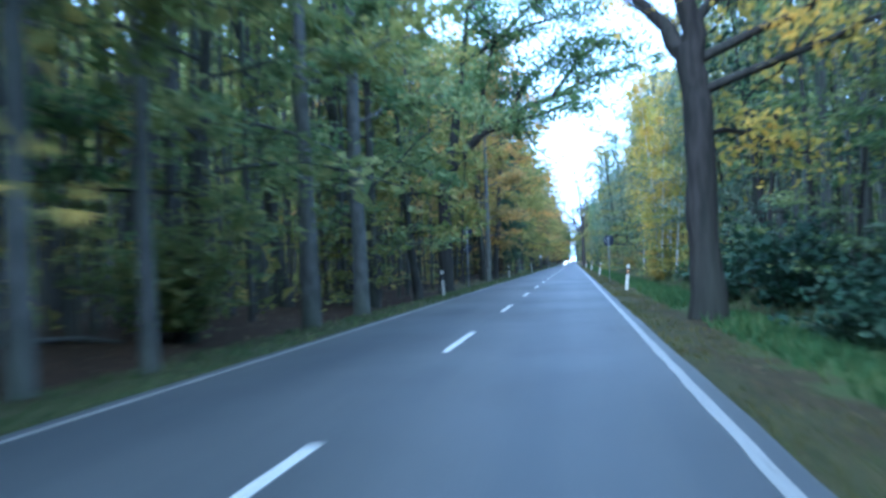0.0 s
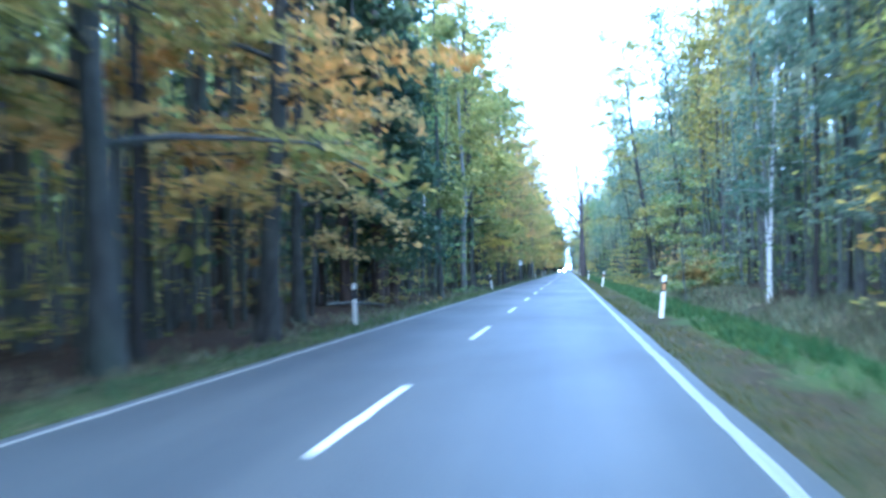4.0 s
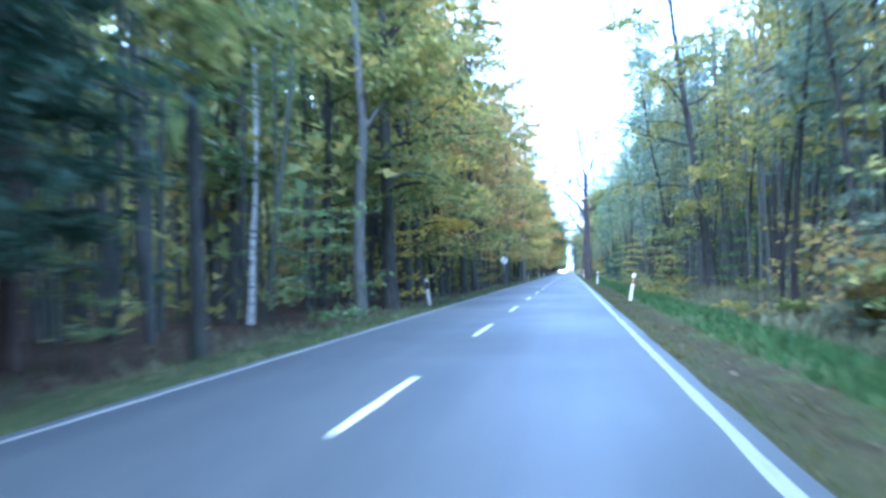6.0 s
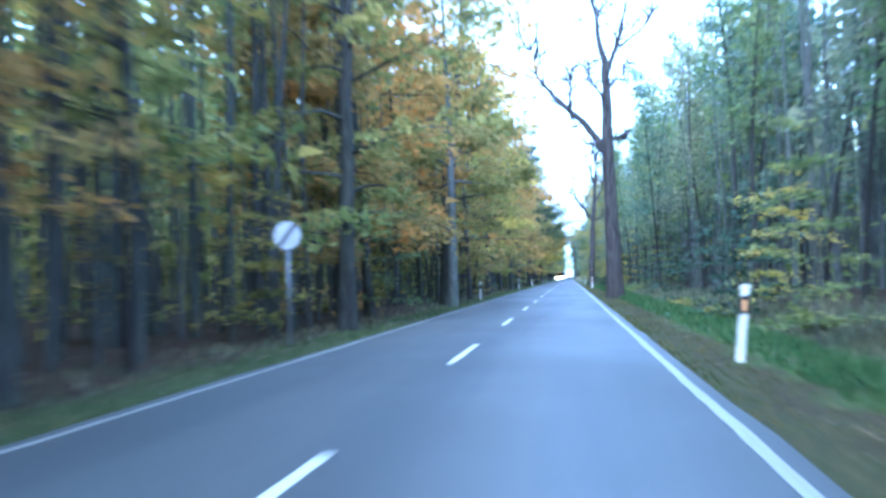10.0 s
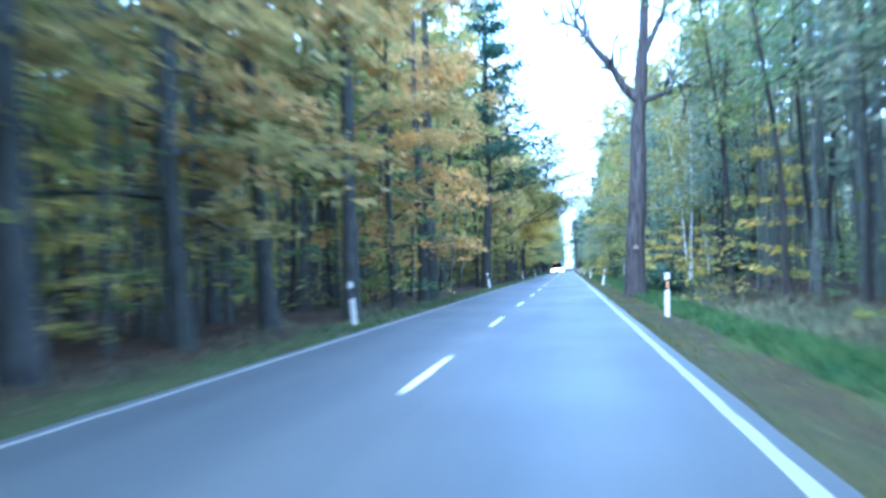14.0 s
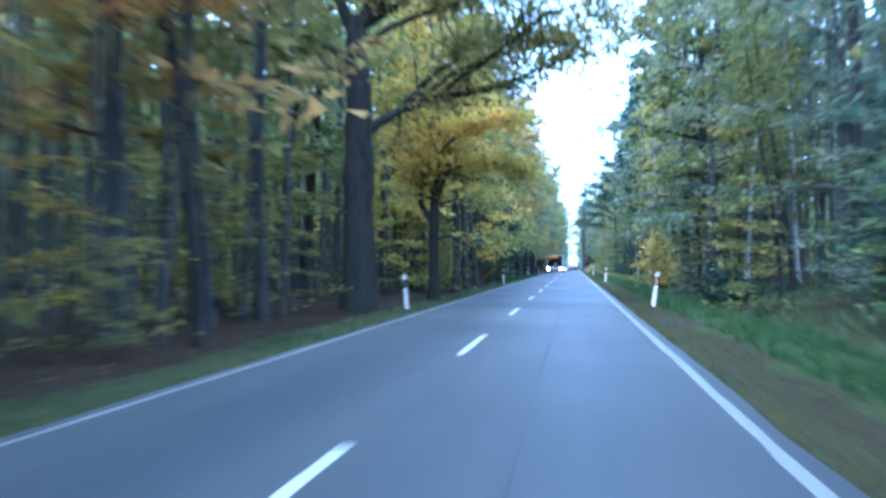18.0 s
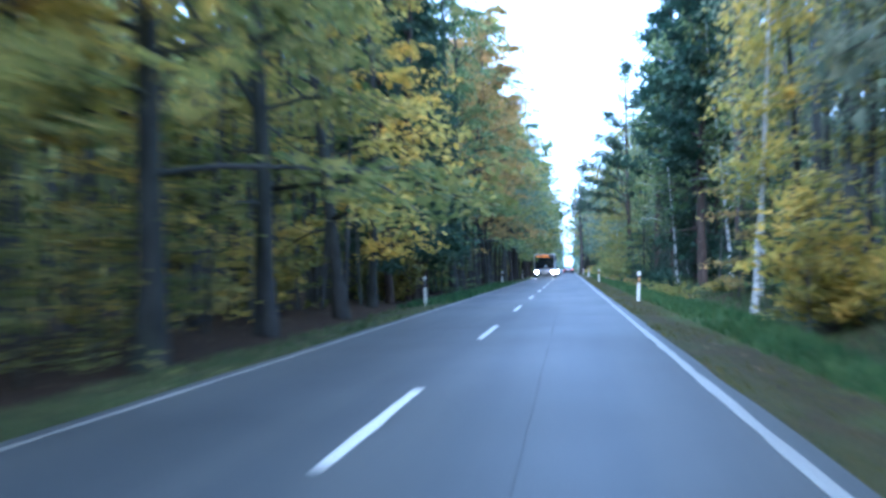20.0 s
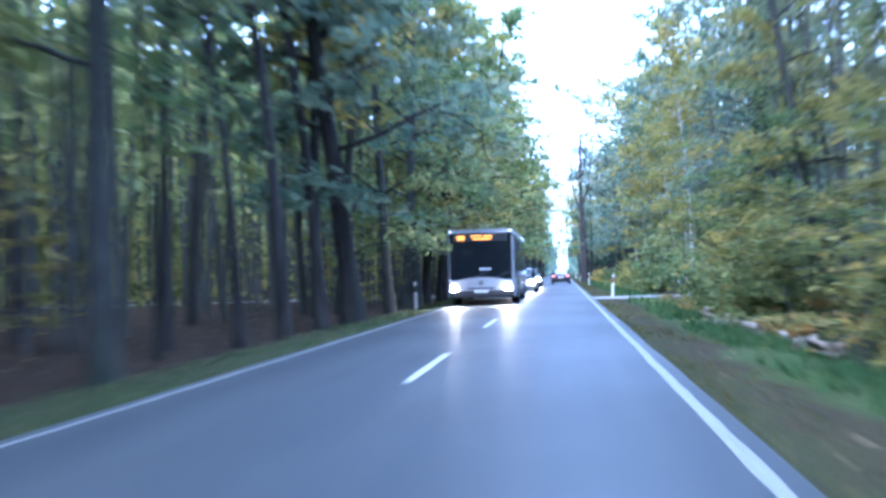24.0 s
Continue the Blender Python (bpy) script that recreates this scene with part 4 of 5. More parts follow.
lone_tree("dead_tree", DEAD, 2.4, 244.0,
          [(0, -0.1), (-0.03, 3.77), (-0.21, 7.4), (-0.14, 9.83), (-0.16, 11.96), (-0.19, 12.9)], 0.40,
          [(0.23, [(-0.2, 0, 7.6), (-1.21, 0.2, 9.12), (-2.22, 0.3, 10.38), (-3.56, 0.2, 11.36), (-4.0, 0.1, 12.4), (-4.1, 0, 13.4)]),
           (0.09, [(-2.08, 0.3, 10.2), (-2.19, 0.6, 11.45), (-1.95, 0.8, 12.4)]),
           (0.18, [(-0.19, 0, 12.7), (-0.6, 0.2, 14.1), (-0.63, 0.3, 15.95), (-0.8, 0.2, 17.5), (-0.7, 0.1, 19)]),
           (0.16, [(-0.16, 0, 11.8), (0.26, -0.2, 12.85), (0.76, -0.3, 14.35), (1.16, -0.4, 15.85), (1.31, -0.3, 17.7)])] + [
           (0.09, [(0.42, -0.2, 13.3), (1.48, -0.5, 13.7), (2.27, -0.6, 14.87), (2.6, -0.6, 16)]),
           (0.11, [(-0.12, 0, 10.1), (-0.84, -0.5, 11.38), (-1.25, -0.7, 12.62)]),
           (0.08, [(-0.1, 0, 11.2), (0.83, 0.3, 11.91), (1.06, 0.4, 12.66)]),
           (0.08, [(-0.19, 0, 8.3), (0.5, 0.4, 8.5), (0.87, 0.6, 8.72)]),
           (0.07, [(-0.2, 0, 7.9), (-0.8, -0.6, 7.6), (-1.3, -0.9, 8.2)])], BARK_DEAD, twigs=21, seed=8, top=0.42, twig_long=0.42)
lone_tree("dead_tree", DEAD, 2.6, 318.0,
          [(0.0, -0.1), (0.12, 2.77), (0.31, 5.97), (0.41, 7.81), (0.61, 9.87), (0.77, 11.94), (0.89, 13.8)], 0.37,
          [(0.22, [(0.35, 0, 7.9), (-0.51, 0.1, 8.89), (-1.16, 0.2, 9.96), (-1.81, 0.3, 10.92), (-2.7, 0.2, 11.3), (-3.4, 0, 11.94)]),
           (0.08, [(-1.7, 0.3, 10.8), (-1.97, 0.4, 11.86), (-1.8, 0.5, 12.8)]),
           (0.14, [(0.42, 0, 7.8), (1.73, -0.3, 8.21), (3.08, -0.4, 8.26), (4.2, -0.5, 8.32)]),
           (0.16, [(0.61, 0, 9.7), (1.38, 0.3, 11.21), (1.77, 0.5, 12.8), (2.0, 0.6, 14.5)]),
           (0.15, [(0.77, 0, 11.9), (0.31, -0.2, 13.35), (-0.1, -0.3, 14.76), (-0.3, -0.3, 16.5)])] + [
           (0.14, [(0.85, 0, 13.2), (1.0, 0.1, 15), (0.9, 0.2, 17)])], BARK_DEAD, twigs=21, seed=9, top=0.4, twig_long=0.42)
PINE_BOUGHS = []
for k in range(22):
    z, a = 7.9 + k * 0.58, k * 2.4 + 0.4
    d = 4.9 - 0.17 * k + 0.6 * math.sin(k * 1.7)
    PINE_BOUGHS.append((0.075, [(0.22, 0, z), (0.22 + 0.35 * d * math.cos(a), 0.35 * d * math.sin(a), z + 0.5), (0.22 + 0.7 * d * math.cos(a), 0.7 * d * math.sin(a), z + 0.8), (0.22 + d * math.cos(a), d * math.sin(a), z + 0.9)]))
lone_tree("pine_tree", "tall pine with bare crooked side branches under dark needles", -6.0, 355.0,
          [(-0.15, -0.1), (-0.09, 2.67), (0.06, 5.49), (0.2, 7.38), (0.24, 9.27), (0.25, 11.73), (0.2, 20)], 0.34,
          [(0.07, [(0.19, 0, 6.9), (-0.54, 0.2, 8.54), (-1.1, 0.4, 9.33), (-2.0, 0.5, 10.5)]),
           (0.06, [(0.09, 0, 6.6), (-1.53, -0.5, 7.45), (-2.67, -0.9, 8.06), (-3.6, -1.0, 8.3)]),
           (0.06, [(-0.03, 0, 5.6), (-1.16, 0.5, 6.39), (-3.48, 0.9, 6.57), (-4.84, 1.0, 7.0)]),
           (0.08, [(0.19, 0, 6.8), (1.15, 0.3, 7.34), (2.4, 0.6, 7.3), (4.2, 0.8, 7.6)]),
           (0.09, [(0.24, 0, 9.5), (1.6, 1.0, 10.2), (3.6, 1.8, 10.6), (5.0, 2.0, 11.0)])] + PINE_BOUGHS, BARK_DARK, "needle", 24000, 0.16, 6, 10, 0.3, 0.95)
lone_tree("oak_tree", "massive old oak with a long level limb over the road", -6.45, 397.5,
          [(-0.2, -0.2), (-0.2, 2.57), (-0.2, 4.61), (-0.15, 6.1), (-0.12, 7.78), (-0.2, 8.91)], 0.52,
          [(0.18, [(0.0, 0, 5.2), (0.5, 0.2, 5.99), (2.3, 0.4, 6.41), (3.95, 0.5, 6.82), (5.4, 0.6, 7.05), (6.3, 0.6, 7.6)]),
           (0.14, [(-0.3, 0, 7.1), (-1.33, -0.4, 7.44), (-2.47, -0.8, 7.85), (-3.6, -1.0, 8.4)]),
           (0.22, [(-0.2, 0, 8.4), (-0.92, 0.3, 9.68), (-1.29, 0.6, 11.2), (-1.6, 0.8, 14)]),
           (0.22, [(-0.15, 0, 8.1), (0.58, -0.2, 9.25), (1.35, -0.4, 10.7), (2.6, -0.5, 12.6)]),
           (0.16, [(-0.2, 0, 7.5), (-2.08, 0.5, 8.59), (-3.98, 0.9, 10.36)])] + [
           (0.12, [(1.2, 0.3, 6.2), (2.4, 1.4, 7.6), (3.6, 2.2, 8.6), (5.0, 2.6, 9.4)]),
           (0.12, [(0.6, -0.2, 9.3), (2.4, -1.4, 9.6), (4.2, -2.0, 9.4)]),
           (0.14, [(-0.1, 0, 8.5), (2.0, 0.5, 10), (4.5, 1.0, 11), (7.2, 1.2, 11.5)]), (0.14, [(-0.15, 0, 8.7), (1.5, -1, 11), (3.5, -1.5, 13), (6.4, -2.0, 14)]),
           (0.10, [(1.2, 0.3, 6.2), (3.4, 1.5, 7.7), (6.0, 2.5, 8.6), (8.2, 3.0, 9.0)])] + [(0.12, [(-0.1, 0, 8.0), (2.5, -1.2, 8.8), (5.0, -2.0, 9.4), (7.8, -2.4, 9.8)]),
           (0.13, [(0.5, -0.2, 9.2), (2.2, 0.8, 11.5), (4.4, 1.4, 13), (7.0, 1.8, 14)]), (0.12, [(1.3, -0.4, 10.6), (2.4, -0.2, 13), (4.0, 0.2, 15), (6.0, 0.6, 16.5)]),
           (0.10, [(2.3, 0.4, 6.41), (4.0, -0.6, 7.6), (6.0, -1.4, 8.6), (8.4, -1.6, 9.0)]), (0.10, [(2.0, 0.5, 10), (4.0, -0.6, 10.6), (6.2, -1.0, 11.2), (8.6, -1.0, 11.8)])], BARK_DARK, "olive", 27000, 0.14, 8, 11, 0.6, 0.85)
lone_tree("oak_tree", "dark oak forking low into upright limbs with yellow leaves", -5.5, 406.5,
          [(0.0, -0.1), (0.05, 1.49), (0.1, 3.05), (0.11, 3.8)], 0.21,
          [(0.13, [(0.09, 0, 2.6), (-0.22, 0, 3.3), (-0.4, 0, 3.9), (-0.52, 0.1, 4.64), (-0.54, 0.1, 6.22), (-0.7, 0.2, 9), (-0.8, 0.2, 12)]),
           (0.18, [(0.12, 0, 3.6), (0.24, 0, 4.83), (0.3, 0.1, 5.66), (0.38, 0.1, 7.23), (0.4, 0.2, 12)]),
           (0.12, [(0.18, 0, 3.8), (0.55, 0.1, 4.81), (0.79, 0.2, 5.95), (1.02, 0.3, 6.99), (1.9, 0.4, 9.5)]),
           (0.07, [(0.26, 0, 4.7), (1.09, 0.2, 5.1), (2.04, 0.3, 5.27), (3.0, 0.3, 5.0), (3.6, 0.2, 4.6)])] + [
           (0.08, [(0.11, 0, 3.7), (-0.2, -0.3, 4.32), (-0.5, -0.5, 5.58), (-1.6, -0.7, 7)]),
           (0.07, [(0.3, 0, 5.5), (1.4, -0.8, 6.4), (2.8, -1.2, 6.8), (4.0, -1.4, 6.6)])], BARK_DARK, "yellow", 9000, 0.14, 8, 12, 0.8, 0.7)
lone_tree("beech_tree", "slender pale grey beech at the road edge, half-bare forked top", -5.2, 233.3,
          [(0, -0.1), (0.04, 2.27), (0.04, 4.77), (0.06, 7.29), (-0.01, 9.31), (-0.08, 11.33), (-0.1, 15)], 0.20,
          [(0.09, [(0.06, 0, 6.0), (0.69, 0.1, 7.26), (1.0, 0.2, 8.76), (1.6, 0.2, 10.5)]), (0.09, [(0, 0, 9.3), (0.66, 0.2, 10.8), (0.7, 0.3, 12), (0.62, 0.3, 13.6)]),
           (0.06, [(0.05, 0, 5.5), (0.9, 1.2, 5.6), (2.0, 2.2, 5.4), (3.0, 2.8, 5.8)]), (0.06, [(0.05, 0, 7.2), (1.2, 1.6, 7.6), (2.4, 2.4, 8.0)]),
           (0.06, [(0.05, 0, 6.2), (-0.9, 1.2, 6.8), (-1.8, 2.0, 7.0)])], BARK_GREY, "olive", 4000, 0.17, 6, 13, 0.35, 0.6)
crooked_beech = lone_tree("beech_tree", "crooked pale grey beech at the road edge, sparse yellowing leaves", -6.55, 141.8,
          [(0, -0.1), (0.0, 1.72), (0.05, 3.58), (0.2, 4.97), (0.12, 6.37), (0.03, 7.77), (-0.03, 9.65), (-0.1, 15)], 0.16,
          [(0.08, [(0.2, 0, 4.97), (0.92, 0.2, 6.02), (1.56, 0.4, 6.77), (2.6, 0.6, 7.8)]), (0.06, [(0.1, 0, 7), (-0.8, 0.4, 8), (-1.6, 0.6, 9.4)]),
           (0.06, [(0.0, 0, 8.5), (1.0, 0.8, 9.6), (2.0, 1.2, 10.4)]), (0.05, [(0.1, 0, 6), (0.6, 1.4, 6.6), (1.2, 2.4, 7)])], BARK_GREY, "olive", 2800, 0.18, 6, 14, 0.35)
crooked_beech.scale = (1.15, 1.15, 1.15)
for x, y, r, h, lean, leaf, seed in ((-5.8, 28.6, 0.185, 17, -0.25, "olive", 41), (-6.0, 35.6, 0.2, 18, -0.2, "green", 42), (-5.45, 18.0, 0.105, 15, -0.1, "olive", 43),
                                     (-6.05, 15.7, 0.15, 16, 0.12, "olive", 44), (-5.75, 81.0, 0.19, 17, 0.0, "orange", 45), (-6.3, 322.5, 0.3, 18, 0.1, "orange", 46),
                                     (-6.15, 513.4, 0.19, 17, 0.05, "green", 47), (-6.3, 304.0, 0.22, 18, 0.0, "orange", 48), (-6.1, 125.0, 0.13, 15, 0.0, "olive", 49)):
    rng = np.random.default_rng(seed)
    limbs = []
    for k in range(11):
        z = 4.2 + k * (h - 5.5) / 10
        a = k * 2.4 + seed
        d = rng.uniform(1.8, 3.6) * (1.2 - 0.5 * k / 10)
        limbs.append((0.05, [(lean * z / h, 0, z), (lean * z / h + 0.5 * d * math.cos(a), 0.5 * d * math.sin(a), z + 0.5), (lean * z / h + d * math.cos(a), d * math.sin(a), z + 0.6 + 0.08 * k)]))
    # Beeches past y 100 take the dark copy, with shade painted into the bark.
    lone_tree("beech_tree", "straight grey beech on the road edge with " + LEAF_WORDS[leaf] + " leaves", x, y,
              [(0, -0.1), (lean * 0.3, h * 0.3), (lean * 0.6, h * 0.6), (lean, h)], r, limbs, BARK_GREY if y < 100 else BARK_BEECH_SHADED, leaf, 4400, 0.18, 4, seed, 0.3, 0.6, "roadside beeches")
# birches and bright bushes that stand out along the other side
rng = np.random.default_rng(77)
for x, y, leaf, grow in ((6.2, 85.0, "yellow", 1.0), (6.9, 89.0, "yellow", 0.95), (7.6, 96.0, "olive", 1.0), (-8.6, 136.6, "green", 0.95), (6.4, 74.0, "yellow", 0.95), (5.9, 78.5, "yellow", 1.0), (7.4, 343.0, "olive", 0.95), (4.9, 440.0, "yellow", 0.9), (8.6, 576.0, "olive", 1.0), (9.4, 579.0, "olive", 0.95)):
    BIRCH.plant(x, y, rng, leaf, grow)
for x, y, leaf, kind in ((6.8, 84.0, "yellow", SAPLING), (6.0, 80.0, "yellow", SAPLING), (7.2, 92.0, "orange", BUSH), (6.3, 130.0, "orange", BUSH), (6.9, 131.0, "orange", BUSH), (7.4, 126.0, "olive", BUSH), (6.0, 219.0, "yellow", SAPLING),
                         (6.2, 347.0, "yellow", SAPLING), (7.0, 340.0, "yellow", BUSH), (6.4, 446.0, "yellow", SAPLING), (5.8, 449.0, "orange", SAPLING), (5.2, 432.0, "yellow", BUSH)):
    kind.plant(x, y, rng, leaf, 1.1)
stub = part("branch_stub", cylinder((2.66, 317.68, 1.86), (2.65, 317.53, 1.90), 0.12, 12, 0.09, 0.02), surface("pale_cut_wood", (0.14, 0.11, 0.085), (0.26, 0.21, 0.17), 20, 0.8, 0.3))
tagged(stub, "pale sawn branch stub on the dead oak trunk", "branch")
for x, y, grow in ((-6.9, 517.5, 1.0), (-6.4, 520.6, 1.1), (-7.4, 519.2, 0.95)):
    POLE.plant(x, y, rng, "green", grow)
# rusty bracken and low sprays on the shady forest floor
for x, y, leaf, kind, grow in ((-8.4, 480.0, "orange", FERN, 1.4), (-8.9, 481.0, "orange", FERN, 1.3), (-8.0, 481.6, "orange", FERN, 1.2), (-9.3, 479.4, "orange", FERN, 1.3), (-9.1, 228.0, "orange", FERN, 1.2), (-8.7, 227.0, "orange", FERN, 1.0),
                               (-9.4, 229.4, "orange", FERN, 1.1), (-8.9, 230.5, "orange", FERN, 0.9), (-8.5, 317.0, "orange", FERN, 1.0), (-9.0, 318.4, "olive", FERN, 1.1)):
    kind.plant(x, y, rng, leaf, grow)
lone_tree("pine_tree", "reddish pine with long needled boughs over the road", 5.7, 516.0,
          [(0, -0.1), (0.02, 3), (0.0, 6), (-0.05, 9), (-0.05, 13), (0, 19)], 0.24,
          [(0.08, [(0, 0, 6.0), (-1.8, 0.2, 6.5), (-3.6, 0.3, 6.8), (-5.5, 0.3, 6.6)]), (0.08, [(0, 0, 7.0), (-1.6, -0.8, 7.8), (-3.2, -1.3, 8.2), (-4.6, -1.5, 8.1)]),
           (0.08, [(0, 0, 7.8), (-1.4, 0.9, 8.8), (-3.0, 1.5, 9.4), (-4.2, 1.8, 9.6)]), (0.08, [(0, 0, 8.8), (-1.5, -0.3, 10), (-3.2, -0.5, 10.8), (-4.4, -0.6, 11)]),
           (0.07, [(0, 0, 10), (-1.4, 0.7, 11.2), (-2.8, 1.2, 12)])] + [(0.07, [(0, 0, 11.5), (-1.2, -0.8, 12.8), (-2.4, -1.2, 13.4)]), (0.07, [(0, 0, 9), (1.5, 0.5, 10), (2.8, 0.8, 10.6)]),
           (0.07, [(0, 0, 12.5), (1.3, -0.6, 13.4), (2.4, -0.9, 14)]), (0.07, [(0, 0, 14), (-1.0, 0.5, 15), (-2.0, 0.8, 15.8)]), (0.07, [(0, 0, 16), (0.8, 0.3, 17), (1.4, 0.5, 17.8)]),
           (0.06, [(0, 0, 18), (0, 0.1, 19.4), (0.1, 0.2, 20.5)]), (0.06, [(0, 0, 7.4), (0.3, -1.6, 8.2), (0.4, -3.0, 8.6)])], BARK_PINE, "needle", 8200, 0.18, 6, 21, 0.3, 0.55)
lone_tree("dead_tree", "tall bare tree on the verge far along the road", 2.4, 622.0,
          [(0, -0.1), (0.0, 4), (-0.1, 8), (-0.1, 12), (0, 16)], 0.36,
          [(0.12, [(-0.1, 0, 7), (-0.8, 0.2, 9), (-1.2, 0.3, 12), (-1.4, 0.2, 14.5)]), (0.12, [(-0.1, 0, 8), (0.7, -0.2, 10), (1.0, -0.3, 13), (1.1, -0.3, 15.5)]),
           (0.10, [(-0.1, 0, 10), (-0.6, 0.4, 12), (-0.9, 0.6, 15)]), (0.10, [(0, 0, 11), (0.5, 0.4, 13.5), (0.6, 0.5, 16)]), (0.08, [(0, 0, 6), (-1.0, -0.3, 7.4), (-1.8, -0.5, 9.5)]),
           (0.10, [(0, 0, 15), (0.1, 0.1, 17), (0, 0.2, 19)])] + [(0.08, [(0, 0, 9), (1.2, 0.2, 10.5), (1.8, 0.3, 12.5)])], BARK_DEAD, twigs=9, seed=22, top=0.3, twig_long=0.4)
BEECH.plant(-7.2, 167.0, rng, "olive", 1.0)
# ---------------------------------------------------------------- delineator posts
WHITE_PLASTIC = plain("white_plastic", (0.8, 0.77, 0.69), 0.45)
BLACK_PLASTIC = plain("black_plastic", (0.02, 0.02, 0.022), 0.5)
AMBER = plain("amber_reflector", (0.75, 0.38, 0.16), 0.25)
SILVER = plain("silver_reflector", (0.22, 0.22, 0.22), 0.25)
ZINC = plain("galvanised_steel", (0.3, 0.31, 0.325), 0.5, 0.4)
SIGN_BACK = plain("sign_back_navy", (0.02, 0.026, 0.05), 0.5, 0.2)
SIGN_WHITE = plain("sign_white", (0.8, 0.8, 0.8), 0.4)
SIGN_GREY = plain("sign_stripe_grey", (0.14, 0.14, 0.15), 0.5)


def post_profile(z0, z1, grow=0.0, slope=0.0):
    """A stretch of the hollow post: flat to the traffic, rounded behind, slanting cut at its upper edge."""
    bm = bmesh.new()
    outline = []
    for k in range(9):
        a = math.pi * k / 8
        outline.append((0.06 * math.cos(a), 0.075 * math.sin(a) - 0.02))
    outline += [(-0.056, -0.045), (-0.04, -0.05), (0.04, -0.05), (0.056, -0.045)]
    low, high = [], []
    for x, y in outline:
        s = 1 + grow / 0.06
        low.append(bm.verts.new((x * s, y * s, z0 + slope * x)))
        high.append(bm.verts.new((x * s, y * s, z1 + slope * x)))
    n = len(outline)
    for k in range(n):
        bm.faces.new((low[k], low[(k + 1) % n], high[(k + 1) % n], high[k]))
    bm.faces.new(low[::-1])
    bm.faces.new(high)
    bmesh.ops.recalc_face_normals(bm, faces=bm.faces[:])
    return bm


def delineator(amber, label):
    ob = empty("delineator_post")
    tagged(ob, label, "post", "roadside delineator posts")
    part("shaft", post_profile(-0.25, 0.68, 0, 0.0), WHITE_PLASTIC, ob)
    part("black_band", post_profile(0.63, 0.885, 0.002, 0.35), BLACK_PLASTIC, ob, "slanting black band")
    part("head", post_profile(0.87, 1.04, 0.001, 0.12), WHITE_PLASTIC, ob, "white post head")
    if amber:
        part("reflector", box(-0.029, 0.029, -0.066, -0.048, 0.675, 0.83, 0.006), AMBER, ob, "amber rectangular reflector")
    else:
        for z in (0.715, 0.79):
            part("reflector", cylinder((0.0, -0.048, z), (0.0, -0.062, z), 0.026, 16), SILVER, ob, "small round silver reflector")
    return ob


POSTS = [(2.25, 0.6, 5), (2.25, 50.6, 6), (2.29, 99.9, 6), (2.35, 150.6, 10), (2.25, 199.7, 6), (2.35, 256.0, 3), (2.27, 299.6, 1.5), (2.2, 348.2, 8), (2.3, 398.6, 8), (2.3, 449.0, 3),
         (2.3, 501.0, 1.5), (2.4, 553.0, 4), (2.35, 600.0, 2), (2.35, 650.0, 3), (2.35, 700.0, 0),
         (-5.3, 0.0, -3), (-5.27, 49.8, -3.5), (-5.43, 100.0, -1.5), (-5.27, 149.2, -7), (-5.25, 249.2, 1.7), (-5.2, 298.8, -5), (-5.53, 349.3, -7.5), (-5.2, 397.8, -4.5)] + [(-5.4, 449.0, -2),
         (-5.6, 500.2, 0.5), (-5.6, 541.5, -1), (-5.5, 600.0, -2), (-5.5, 650.0, 1), (-5.5, 700.0, 2)]
models = {}
for x, y, lean in POSTS:
    m = pose(x, y, floor_height(x, y) + 0.02, 0, lean, 4 if x > 0 else -4)
    side = x > 0
    if side not in models:
        models[side] = delineator(side, "white plastic delineator post with black band and amber reflector" if side else "grimy white plastic delineator post with slanting black band")
        models[side].matrix_basis = m
    else:
        copy_thing(models[side], m)


# ---------------------------------------------------------------- road signs
def sign_plate(outline, y0, y1, bevel=0.0):
    bm = bmesh.new()
    a = [bm.verts.new((x, y0, z)) for x, z in outline]
    b = [bm.verts.new((x, y1, z)) for x, z in outline]
    n = len(outline)
    for k in range(n):
        bm.faces.new((a[k], a[(k + 1) % n], b[(k + 1) % n], b[k]))
    bm.faces.new(a)
    bm.faces.new(b[::-1])
    bmesh.ops.recalc_face_normals(bm, faces=bm.faces[:])
    return bm


def disc(r, z, n=40):
    return [(r * math.cos(2 * math.pi * k / n), z + r * math.sin(2 * math.pi * k / n)) for k in range(n)]


def diamond(r, z):
    return [(0.0, z - r), (0.05, z - r + 0.03), (r - 0.03, z - 0.05), (r, z), (r - 0.03, z + 0.05), (0.05, z + r - 0.03), (0, z + r), (-0.05, z + r - 0.03), (-r + 0.03, z + 0.05), (-r, z), (-r + 0.03, z - 0.05), (-0.05, z - r + 0.03)]


